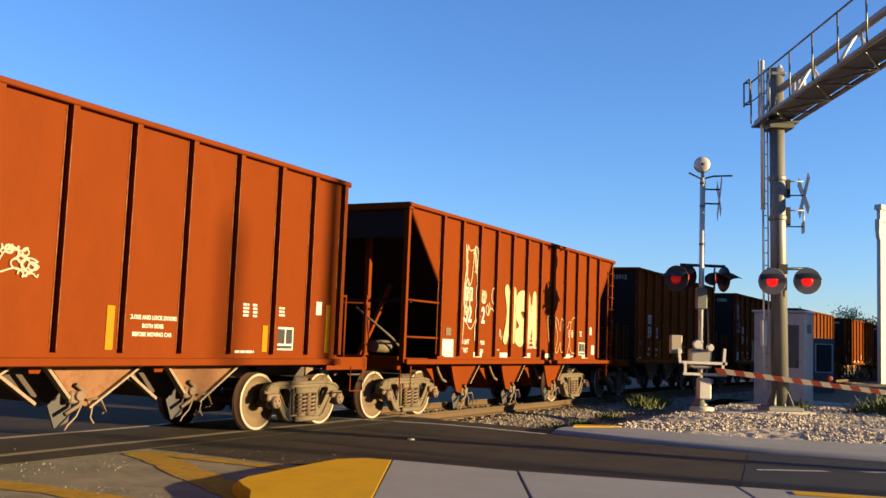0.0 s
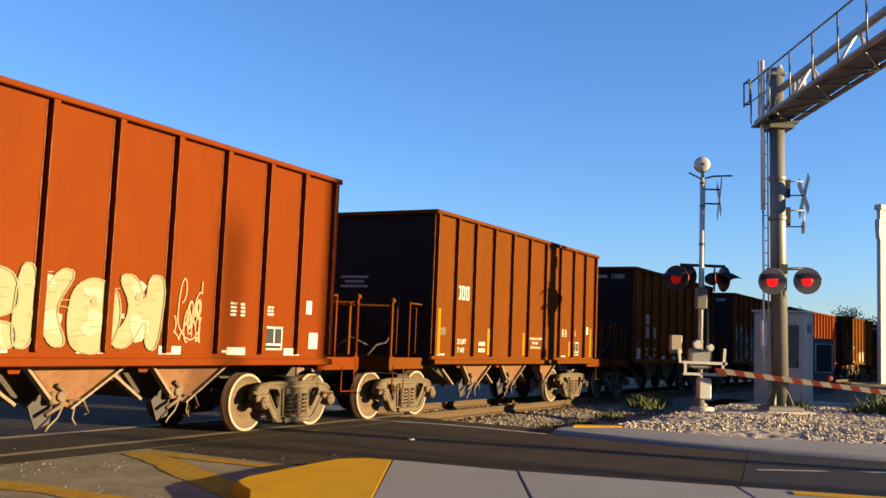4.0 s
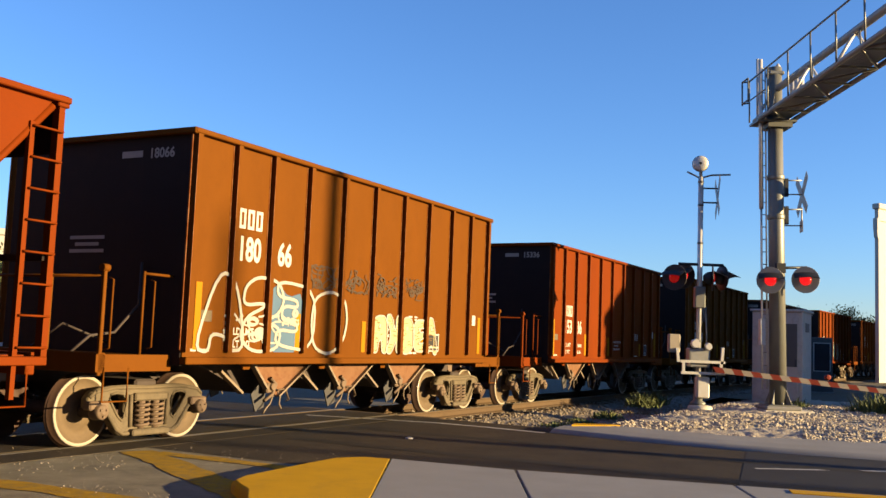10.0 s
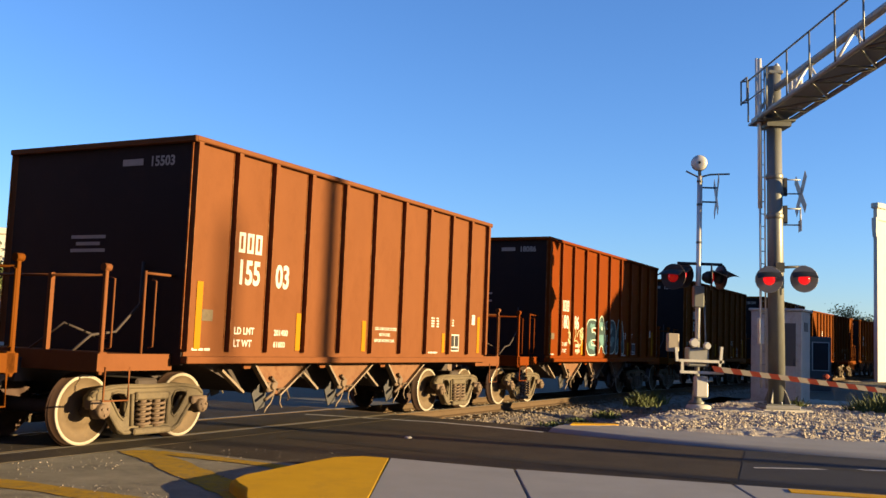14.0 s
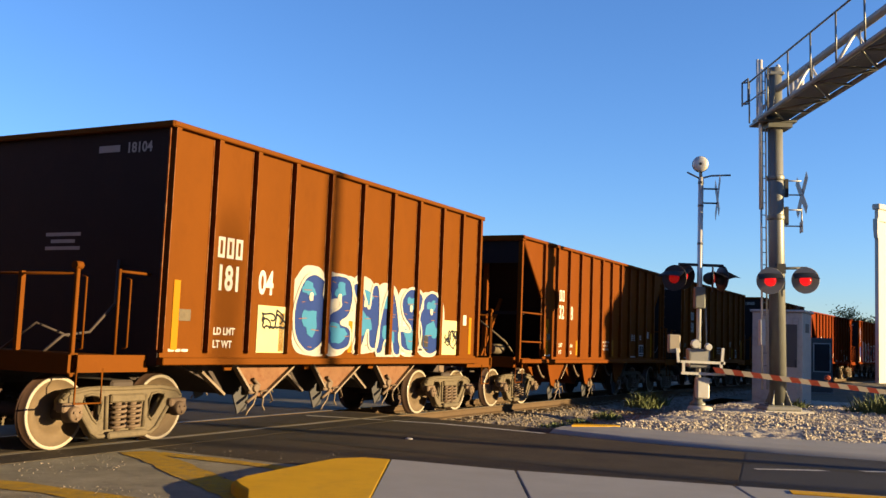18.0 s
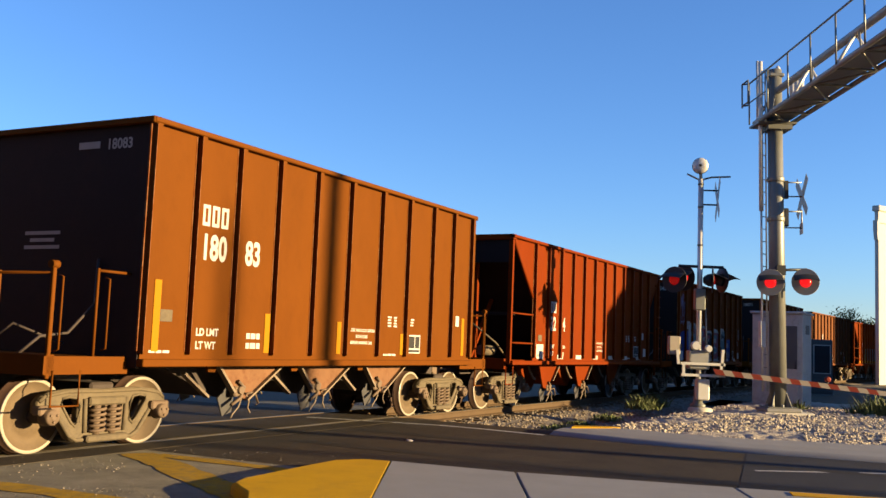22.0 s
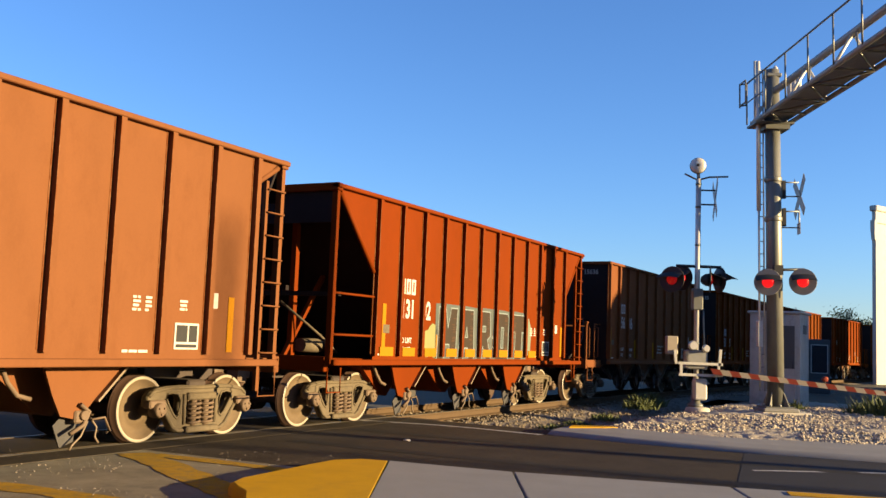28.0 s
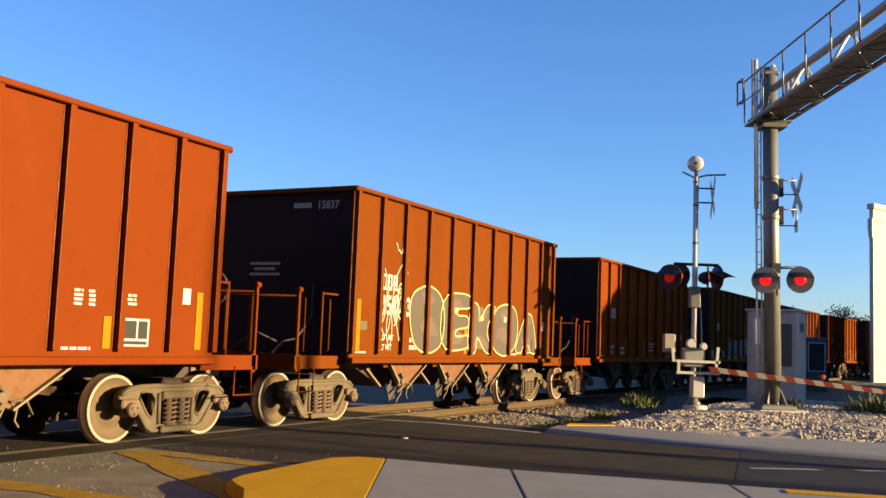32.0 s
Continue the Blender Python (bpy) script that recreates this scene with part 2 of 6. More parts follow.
lamp_dim = glowing("lamp_dim", (1.0, 0.012, 0.008), 0.07)
gate_red = material("gate_red", (0.175, 0.0336, 0.0201), 0.5, vary=0.15, scale=4, fine=50, bump=0.05, gloss=0.1)
gate_white = material("gate_white", (0.282, 0.242, 0.188), 0.5, vary=0.12, scale=4, fine=50, bump=0.05)
wall_white = material("wall_white", (0.387, 0.372, 0.338), 0.8, vary=0.1, scale=0.8, fine=30, bump=0.2, dirt=(0.29, 0.266, 0.232), dirt_amount=0.4)
cabinet_grey = material("cabinet_grey", (0.40, 0.385, 0.345), 0.5, 0.1, vary=0.12, scale=2, fine=50, bump=0.06, dirt=(0.118, 0.111, 0.0948), dirt_amount=0.4)
cabinet_blue = material("cabinet_blue", (0.079, 0.079, 0.0751), 0.5, vary=0.15, scale=3, fine=50, bump=0.06)
leaf = material("leaf", (0.0711, 0.0869, 0.0237), 0.7, vary=0.5, scale=2, fine=20, bump=0.1)
bark = material("bark", (0.107, 0.0806, 0.0571), 0.9, vary=0.35, scale=3, fine=40, bump=0.5)
window_glass = material("window_glass", (0.0201, 0.0269, 0.0336), 0.15, vary=0.2, scale=1, fine=10, bump=0.0)
pole_wood = material("pole_wood", (0.134, 0.094, 0.0604), 0.9, vary=0.3, scale=2, fine=40, bump=0.4)
hopper_dust = material("hopper_dust", (0.13, 0.0672, 0.0355), 0.85, vary=0.3, scale=3, fine=50, bump=0.15, dirt=(0.079, 0.0277, 0.0118), dirt_amount=0.7, gloss=0.1)
streak_black = material("streak_black", (0.020, 0.017, 0.013), 0.85, vary=0.4, scale=1.5, fine=100, bump=0.3, dirt=(0.028, 0.024, 0.019), dirt_amount=1.0, gloss=0.15)
chipped = material("chipped", (0.20, 0.10, 0.045), 0.6, vary=0.35, scale=1.5, fine=40, bump=0.1, dirt=(0.10, 0.026, 0.001), dirt_amount=1.0, soft_scale=(1, 1, 1.2), dirt_from=0.30, gloss=0.1)
# near-black end paint; the shade on the car ends is put into its colour
shaded_end_black = material("shaded_end_black", (0.012, 0.008, 0.008), 0.7, vary=0.3, scale=1.2, fine=50, bump=0.06, dirt=(0.026, 0.012, 0.008), dirt_amount=0.4, gloss=0.12)


# ---- ground, road, crossing ----
def flat(s, off, z):
    x, y, _ = line(s, off)
    return x, y, z


def sheet(name, s0, s1, ns, o0, o1, no, height, mat, skip=None):
    """A sheet over a stretch of the track's own grid (s along, off across)."""
    me = Mesh()
    for i in range(ns + 1):
        s = s0 + (s1 - s0) * i / ns
        for j in range(no + 1):
            o = o0 + (o1 - o0) * j / no
            x, y, _ = line(s, o)
            me.v.append((x, y, height(s, o, x, y)))
    for i in range(ns):
        for j in range(no):
            a = i * (no + 1) + j
            me.face((a, a + no + 1, a + no + 2, a + 1), 0, True)
    return part(name, me, mat)


def ground_height(x, y):
    return -0.42 + 0.05 * noise.noise(Vector((x * 0.05, y * 0.05, 0)))


gm = Mesh()
steps = [-3000, -900, -300, -120, -60] + list(range(-40, 121, 8)) + [160, 300, 900, 3000]
for yy in steps:
    for xx in steps:
        gm.v.append((xx, yy, ground_height(xx, yy)))
k = len(steps)
for i in range(k - 1):
    for j in range(k - 1):
        gm.face((i * k + j, i * k + j + 1, (i + 1) * k + j + 1, (i + 1) * k + j), 0, True)
tagged(part("ground", gm, soil), "dry sandy soil with thin grass", "ground", kind="structure")

ROAD_END = 16.58
road = sheet("road", -5, ROAD_END, 30, -45, -1.3, 50, lambda s, o, x, y: -0.010, asphalt)
tagged(road, "worn grey asphalt road before the crossing", "road", kind="structure")
# far road takes the dark tar colour so that it holds the train's shade
far_road = sheet("road", -5, ROAD_END, 20, 1.45, 60, 30, lambda s, o, x, y: -0.012, crossing_tar)
tagged(far_road, "worn asphalt road beyond the rails, train shade in its colour", "road", kind="structure")
# dark tar surface round and between the rails
cm = Mesh()
for o0, o1 in ((-1.36, -0.80), (-0.70 + 0.06, 0.70 - 0.06), (0.80, 1.50)):
    n0 = len(cm.v)
    for i in range(56):
        s = -5 + 21.6 * i / 55
        for o in (o0, o1):
            x, y, _ = line(s, o)
            cm.v.append((x, y, -0.004 + 0.004 * noise.noise(Vector((x, y, 1)))))
            cm.v.append((x, y, -0.3))
    for i in range(55):
        a = n0 + i * 4
        cm.face((a, a + 4, a + 6, a + 2)), cm.face((a + 1, a + 5, a + 4, a)), cm.face((a + 2, a + 6, a + 7, a + 3))
    cm.face((n0 + 220, n0 + 221, n0 + 223, n0 + 222))
tagged(part("crossing_surface", cm, crossing_tar), "dark tarred crossing surface between the rails", "road", kind="structure")
# wide dark tar band that the road has before the rails
band = sheet("road_patch", 9.35, ROAD_END - 0.02, 14, -30, -1.37, 30, lambda s, o, x, y: -0.008, crossing_tar)
tagged(band, "darker newer asphalt beside the rails", "road", kind="structure")
band.matrix_basis = Matrix.Translation((0, 0, 0.002))


def stripe(name, pts, width, mat, label, z=0.0):
    """A painted line with worn, uneven edges."""
    me = Mesh()
    legs = [(Vector(pts[i]), Vector(pts[i + 1])) for i in range(len(pts) - 1)]
    fine_pts = [p.lerp(q, k / 12) for p, q in legs for k in range(12)] + [legs[-1][1]]
    for i, p in enumerate(fine_pts):
        d = (fine_pts[min(i + 1, len(fine_pts) - 1)] - fine_pts[max(i - 1, 0)]).normalized()
        nrm = Vector((-d.y, d.x)) * width / 2
        u = 1 + 0.28 * noise.noise(Vector((p.x * 3, p.y * 3, 1)))
        v = 1 + 0.28 * noise.noise(Vector((p.x * 3, p.y * 3, 9)))
        me.v += [(p.x + nrm.x * u, p.y + nrm.y * u, z), (p.x - nrm.x * v, p.y - nrm.y * v, z)]
    for i in range(len(fine_pts) - 1):
        me.face((2 * i + 1, 2 * i + 3, 2 * i + 2, 2 * i))
    return tagged(part(name, me, mat), label, "road marking", kind="structure")


stripe("edge_line", [(-2.4, 18.2), (-1.59, 18.01), (-0.74, 17.77), (0.08, 17.54), (0.88, 17.09), (1.85, 16.40)], 0.13, road_white, "worn white edge line on asphalt", -0.003)
stripe("lane_line", [(4.14, 12.53), (5.91, 12.77), (9.5, 12.9)], 0.10, road_white, "worn white lane line on asphalt", -0.0025)
stripe("centre_line", [(-3.62, 11.88), (-2.98, 11.0), (-2.45, 10.14), (-1.91, 9.29), (-1.6, 8.8)], 0.42, road_yellow, "worn yellow line leading to the median nose", -0.004)
stripe("centre_line", [(-8.2, 11.3), (-6.0, 10.05), (-4.04, 9.13), (-3.42, 8.86), (-2.92, 8.62), (-1.5, 7.9)], 0.36, road_yellow, "worn yellow line beside the median", -0.004)
stripe("centre_line", [(-3.35, 11.8), (-2.59, 11.45), (-2.06, 11.15), (-1.5, 10.8)], 0.26, road_yellow, "thin worn yellow line", -0.003)
# darker bluish surface over the right part of the road
rp = Mesh()
rp.v = [(x, y, -0.0035) for x, y in ((3.30, 10.55), (9.5, 9.0), (13.0, 8.2), (14.0, 12.0), (9.5, 13.15), (6.4, 13.98), (4.72, 14.68))]
rp.face(range(7))
tagged(part("road_patch", rp, bluish_asphalt), "darker bluish asphalt over the right of the road", "road", kind="structure")
# two long dark streaks drawn along the lane
for s, w, o0, o1 in ((13.9, 0.30, -1.6, -20), (11.7, 0.34, -2.0, -20)):
    stripe("tyre_track", [line(s + 0.10 * math.sin(o * 0.3), o)[:2] for o in np.linspace(o0, o1, 24)], w, streak_black, "dark streak along the lane", -0.002)
tagged(part("road_stud", Mesh().lathe([(0.0, 0.06), (0.012, 0.058), (0.025, 0.035)], 12, "z"), white_paint, None, at=(-0.37, 14.6, -0.008)), "small white round road stud on asphalt", "road stud")

# median island: yellow nose, concrete top
island = thing("median_island", "raised concrete traffic island with a yellow painted nose", "traffic island", kind="structure")
nose = [(-0.50, 8.5), (-0.48, 11.20), (-0.78, 11.28), (-1.09, 11.10), (-1.34, 10.57), (-1.56, 10.08), (-1.69, 9.79), (-1.84, 9.43), (-1.87, 9.12), (-1.77, 8.87), (-1.63, 8.60), (-1.55, 8.2), (-1.40, 7.6), (-0.55, 7.5)]


def kerbed(me, pts, top, lip=0.05):
    """A slab with a rounded upper edge."""
    c = Vector((sum(p[0] for p in pts) / len(pts), sum(p[1] for p in pts) / len(pts)))
    n, k = len(me.v), len(pts)
    for scale_in, z in ((0.0, -0.1), (0.0, top - lip), (lip * 0.35, top - lip * 0.3), (lip, top)):
        for p in pts:
            d = (c - Vector(p)).normalized() * scale_in
            me.v.append((p[0] + d.x, p[1] + d.y, z))
    for r in range(3):
        for i in range(k):
            j = (i + 1) % k
            me.face((n + r * k + i, n + r * k + j, n + (r + 1) * k + j, n + (r + 1) * k + i), 0, True)
    me.face(range(n + 3 * k, n + 4 * k))
    return me


part("painted_nose", kerbed(Mesh(), nose[::-1], 0.11), kerb_yellow, island, "yellow painted concrete kerb nose")
part("slab", kerbed(Mesh(), [(-0.54, 7.4), (0.84, 7.1), (0.89, 10.63), (-0.475, 11.19)], 0.108, 0.02), concrete, island)
part("slab", kerbed(Mesh(), [(0.86, 7.1), (2.86, 6.6), (3.10, 10.08), (0.91, 10.62)], 0.109, 0.02), concrete, island)
part("slab", kerbed(Mesh(), [(2.88, 6.6), (8.3, 5.2), (8.9, 8.75), (3.12, 10.07)], 0.107, 0.02), concrete, island)
part("painted_kerb", Mesh().slab([(3.55, 9.62), (8.5, 8.50), (8.55, 8.73), (3.60, 9.86)], 0.10, 0.116), kerb_yellow, island, "yellow painted kerb top")

# kerb and concrete apron before the sand mound
kerb = thing("kerb", "pale concrete kerb and apron at the road's edge", "kerb", kind="structure")
front = [(1.95, 16.48), (2.49, 15.98), (3.1, 15.52), (3.77, 15.15), (4.5, 14.76), (5.28, 14.45), (6.48, 14.02), (9.5, 13.2), (14.0, 12.2)]
back = [(2.46, 17.05), (2.95, 17.05), (3.45, 16.80), (3.95, 16.42), (4.55, 16.02), (5.3, 15.78), (6.3, 15.74), (9.3, 15.3), (14.0, 14.6)]
ap = Mesh()
for (fx, fy), (bx, by) in zip(front, back):
    for f, z in ((0.0, -0.05), (0.0, 0.0), (0.16, 0.065), (0.45, 0.095), (1.0, 0.115), (1.0, -0.05)):
        ap.v.append((fx + (bx - fx) * f, fy + (by - fy) * f, z))
for i in range(8):
    for j in range(5):
        a = i * 6 + j
        ap.face((a, a + 6, a + 7, a + 1), 0, j == 1)
part("apron", ap, concrete, kerb)
part("painted_end", Mesh().slab([(2.36, 16.74), (3.0, 16.86), (3.25, 17.02), (3.2, 17.22), (2.46, 17.08)], 0.06, 0.122), kerb_yellow, kerb, "yellow painted kerb end")


# sand mound of the verge
def mound(s, o, x, y):
    up = min(max((s - 17.0) / 3.6, 0), 1)
    down = min(max((-o - 4.4) / 1.6, 0), 1)
    rear = min(max((31.0 - s) / 5.0, 0), 1)
    f = lambda q: q * q * (3 - 2 * q)
    edge = f(min(max((s - 16.2) / 0.8, 0), 1))
    h = 0.0 + edge * (0.06 + 0.10 * f(up) * f(down) * f(rear))
    if o > -5.0:
        h -= 0.40 * f(min((o + 5.0) / 1.0, 1))
    return h + edge * (0.035 * noise.noise(Vector((x * 1.3, y * 1.3, 7))) + 0.02 * noise.noise(Vector((x * 5, y * 5, 2))) + 0.03 * noise.noise(Vector((x * 8, y * 8, 5))))


verge = sheet("verge", 16.3, 33, 240, -12.5, -3.9, 140, mound, sand)
tagged(verge, "pale sandy gravel mound at the crossing", "ground", kind="structure")
verge_far = sheet("verge", 33, 110, 60, -14, -2.4, 12, lambda s, o, x, y: -0.03 - (0.3 if o > -2.9 else 0) + 0.03 * noise.noise(Vector((x, y, 7))), soil)
tagged(verge_far, "dusty grey ground along the line", "ground", kind="structure")
yard = sheet("yard", 15.7, 110, 40, -70, -12.5, 20, lambda s, o, x, y: -0.02 + 0.03 * noise.noise(Vector((x * 0.5, y * 0.5, 7))), soil)
tagged(yard, "bare grey soil yard behind the mound", "ground", kind="structure")


def rock(me, at, r, rng):
    n = len(me.v)
    base = [(0, 0, 1), (0.9, 0, 0.25), (0.28, 0.85, 0.25), (-0.72, 0.5, 0.25), (-0.72, -0.5, 0.25), (0.28, -0.85, 0.25), (0.7, 0.5, -0.5), (-0.3, 0.8, -0.5), (-0.9, 0, -0.5), (-0.3, -0.8, -0.5), (0.7, -0.5, -0.5)]
    sx, sy, sz, w = r * rng.uniform(0.7, 1.3), r * rng.uniform(0.7, 1.3), r * rng.uniform(0.45, 0.9), rng.uniform(0, 6.28)
    for x, y, z in base:
        q = 1 + rng.uniform(-0.22, 0.22)
        a, b = x * sx * q, y * sy * q
        me.v.append((at[0] + a * math.cos(w) - b * math.sin(w), at[1] + a * math.sin(w) + b * math.cos(w), at[2] + z * sz * q))
    for i in range(5):
        j = (i + 1) % 5
        me.face((n, n + 1 + i, n + 1 + j))
        me.face((n + 1 + i, n + 6 + i, n + 1 + j)), me.face((n + 1 + j, n + 6 + i, n + 6 + j))


rng = random.Random(5)
rm = Mesh()
for _ in range(38000):
    s, o = 16.7 + 14 * rng.random() ** 1.5, rng.uniform(-12.4, -4.4)
    if noise.noise(Vector((s * 0.6, o * 0.6, 4))) < -0.25:
        continue
    x, y, _h = line(s, o)
    r = 0.010 + 0.036 * rng.random() ** 3
    rock(rm, (x, y, mound(s, o, x, y) + r * 0.2), r, rng)
tagged(part("gravel", rm, stone), "loose pale limestone gravel on the mound", "gravel", kind="stuff")

# loose grit on the worn asphalt
gr = Mesh()
for _ in range(2600):
    x, y = rng.uniform(-6.5, -1.2), rng.uniform(7.4, 12.5)
    if noise.noise(Vector((x * 0.8, y * 0.8, 2))) < -0.15 or (x > -1.9 and y < 10.9):
        continue
    r = 0.004 + 0.009 * rng.random() ** 3
    rock(gr, (x, y, -0.010 + r * 0.3), r, rng)
tagged(part("grit", gr, ballast_mat), "pale loose grit on the asphalt", "gravel", kind="stuff")

# ---- track ----
track = thing("track", "single railway track of steel rails on wooden ties", "railway track", kind="structure")
PROFILE = [(-0.07, -0.17), (0.07, -0.17), (0.07, -0.155), (0.012, -0.13), (0.012, -0.045), (0.036, -0.035), (0.036, -0.006), (0.028, 0.0), (-0.028, 0.0), (-0.036, -0.006), (-0.036, -0.035), (-0.012, -0.045), (-0.012, -0.13), (-0.07, -0.155)]
for side in (-1, 1):
    me = Mesh()
    stops = [-60 + 4 * i for i in range(18)] + [12 + 2 * i for i in range(60)] + [132 + 10 * i for i in range(35)]
    for s in stops:
        for o, z in PROFILE:
            x, y, _h = line(s, side * GAUGE / 2 + o)
            me.v.append((x, y, z))
    k = len(PROFILE)
    for i in range(len(stops) - 1):
        for j in range(k):
            jj = (j + 1) % k
            me.face((i * k + j, i * k + jj, (i + 1) * k + jj, (i + 1) * k + j), 1 if j in (6, 7, 8) else 0)
    part("rail", me, [rail_steel, rail_top], track, "rusty steel rail with a polished top")
tie_mesh = Mesh().box(-0.115, 0.115, -1.3, 1.3, -0.18, 0, 0, None, 0.015).data("tie", tie_wood)
rng = random.Random(8)
for i in range(240):
    s = 16.9 + 0.53 * i if i < 180 else -6.0 - 0.53 * (i - 180)
    x, y, h = line(s, rng.uniform(-0.05, 0.05))
    part("tie", tie_mesh, None, track, at=pose(x, y, -0.172, 0, 0, math.degrees(h) + rng.uniform(-1.5, 1.5)))
# timber headers that end the crossing surface
for o0, o1 in ((-1.75, -0.9), (-0.6, 0.6), (0.9, 1.6)):
    x, y, h = line(16.75, (o0 + o1) / 2)
    w = (o1 - o0) / 2
    part("header_timber", Mesh().box(-0.13, 0.13, -w, w, -0.25, -0.01, 0, None, 0.015), tie_wood, track, at=pose(x, y, 0, 0, 0, math.degrees(h)))
prof = [(-5.2, -0.36), (-4.2, -0.30), (-3.2, -0.30), (-2.2, -0.28), (-1.6, -0.20), (-0.75, -0.195), (0, -0.20), (0.75, -0.195), (1.6, -0.20), (2.3, -0.32), (3.4, -0.45)]
for stops in ([16.6 + 0.35 * i for i in range(136)] + [65 + 6 * i for i in range(60)], [-60 + 1.1 * i for i in range(51)]):
    bal = Mesh()
    for s in stops:
        for o, z in prof:
            x, y, _h = line(s, o)
            bal.v.append((x, y, z + 0.03 * noise.noise(Vector((x * 4, y * 4, 1)))))
    k = len(prof)
    for i in range(len(stops) - 1):
        for j in range(k - 1):
            a = i * k + j
            bal.face((a, a + k, a + k + 1, a + 1), 0, True)
    part("ballast_bed", bal, ballast_mat, track, "brown gravel ballast bed")
rm = Mesh()
for _ in range(9000):
    s, o = 17.0 + 34 * rng.random() ** 1.4, rng.uniform(-4.4, 1.6)
    x, y, _h = line(s, o)
    z = np.interp(o, [p[0] for p in prof], [p[1] for p in prof])
    r = rng.uniform(0.018, 0.05)
    rock(rm, (x, y, z + r * 0.3), r, rng)
tagged(part("ballast_stones", rm, material("ballast_stone", (0.17, 0.14, 0.105), 0.9, vary=0.35, scale=3, fine=30, bump=0.4)), "loose brown ballast stones beside the ties", "gravel", kind="stuff")

# ---- weeds ----
def weed(at, r, h, count, seed, label):
    rg = random.Random(seed)
    me = Mesh()
    for _ in range(count):
        a, d = rg.uniform(0, 6.28), r * rg.random() ** 0.6
        x, y = d * math.cos(a), d * math.sin(a)
        lean = Vector((rg.uniform(-1, 1), rg.uniform(-1, 1), 0)) * h * 0.5
        hh = h * rg.uniform(0.4, 1.0) * (1.15 - 0.6 * d / r)
        w = rg.uniform(0.008, 0.022)
        n = len(me.v)
        b = rg.uniform(0, 6.28)
        u = Vector((math.cos(b), math.sin(b), 0)) * w
        p0, p1, p2 = Vector((x, y, 0)), Vector((x, y, hh * 0.6)) + lean * 0.4, Vector((x, y, hh)) + lean
        me.v += [tuple(p0 - u), tuple(p0 + u), tuple(p1 + u), tuple(p1 - u), tuple(p2)]
        me.face((n, n + 1, n + 2, n + 3)), me.face((n + 3, n + 2, n + 4))
    return tagged(part("weed_clump", me, leaf, None, at=at), label, "weeds", kind="stuff")


for i, (x, y, z, r, h, c) in enumerate([(5.6, 26.3, -0.1, 0.5, 0.42, 260), (6.2, 27.7, -0.1, 0.45, 0.5, 240), (10.5, 23.0, 0.03, 0.7, 0.75, 420), (11.1, 22.2, 0.03, 0.9, 0.6, 420), (11.5, 21.0, 0.03, 0.8, 0.4, 300), (9.0, 24.1, 0.1, 0.3, 0.35, 150), (2.7, 21.0, -0.30, 0.45, 0.15, 150), (3.3, 22.3, -0.30, 0.4, 0.17, 140), (10.0, 19.6, 0.05, 0.5, 0.16, 130), (4.2, 23.6, -0.25, 0.4, 0.25, 140)]):
    weed((x, y, z), r, h, c, 30 + i, "dry green weed clump on the gravel")

# ---- signals ----
UP = Vector((0, 0, 1))


def turned(p, way):
    """A pose at p whose local -y looks along way (level)."""
    return pose(*p, 0, 0, math.degrees(math.atan2(way[1], way[0])) + 90)


def flasher(parent, p, way, lit, back=None):
    """A red crossing lamp: round target plate, housing, visor and lens, as a part with sub-parts."""
    m = turned(p, way)
    t = part("target_plate", Mesh().lathe([(0.0, 0.30), (0.012, 0.305), (0.022, 0.295), (0.025, 0.16)], 36, "y"), back or target_grey, parent, "round dark target plate", m)
    part("housing", Mesh().lathe([(0.026, 0.155), (0.12, 0.14), (0.20, 0.09), (0.23, 0.05)], 24, "y"), signal_black, t)
    part("lens", Mesh().lathe([(-0.045, 0.05), (-0.035, 0.095), (-0.006, 0.13)], 24, "y"), lamp_red if lit else lamp_dim, t, "glowing red lens")
    me = Mesh()
    n = 14
    for i in range(n + 1):
        u = -1 + 2 * i / n
        hump = 1 - u * u
        for th in (0.0, 0.010):
            me.v += [(0.262 * u, -0.002, 0.135 + 0.03 * hump + th), (0.27 * u, -0.32, 0.005 + 0.03 * hump + th)]
    for i in range(n):
        a = i * 4
        me.face((a, a + 1, a + 5, a + 4), 0, True), me.face((a + 2, a + 6, a + 7, a + 3), 0, True), me.face((a + 1, a + 3, a + 7, a + 5))
    part("visor", me, signal_black, t, "black curved visor")
    return t


def crossbuck(parent, p, way, size, plate=None):
    m = turned(p, way)
    for k, ang in enumerate((42, -42)):
        mm = m @ pose(0, 0.012 * k, 0, 0, ang, 0)
        part("crossbuck_blade", Mesh().box(-size / 2, size / 2, -0.004, 0.004, -0.11, 0.11), galvanised, parent, "dull grey crossbuck blade", mm)
    if plate:
        part("number_plate", Mesh().box(-0.14, 0.14, -0.004, 0.004, -0.13, 0.13), gate_white, parent, "", m @ Matrix.Translation((-0.05, 0, plate)))
        part("plate_stem", Mesh().tube([(-0.05, 0.01, plate), (-0.05, 0.01, plate + 0.45)], 0.02), galvanised, parent, "", m)


# gate and signal mast
GX, GY, GZ = 6.07, 22.42, 0.115
sig = thing("crossing_signal", "silver crossing signal mast with bell, crossbuck and gate", "crossing signal", (GX, GY, GZ))
part("foundation", Mesh().lathe([(-0.1, 0.30), (0.07, 0.29), (0.10, 0.26), (0.12, 0.17)], 20, "z", (0.05, -0.03, 0)), pale_concrete, sig, "pale concrete footing")
part("base_casting", Mesh().lathe([(0.12, 0.19), (0.17, 0.18), (0.22, 0.11), (0.55, 0.095), (0.58, 0.075)], 20, "z"), mast_paint, sig)
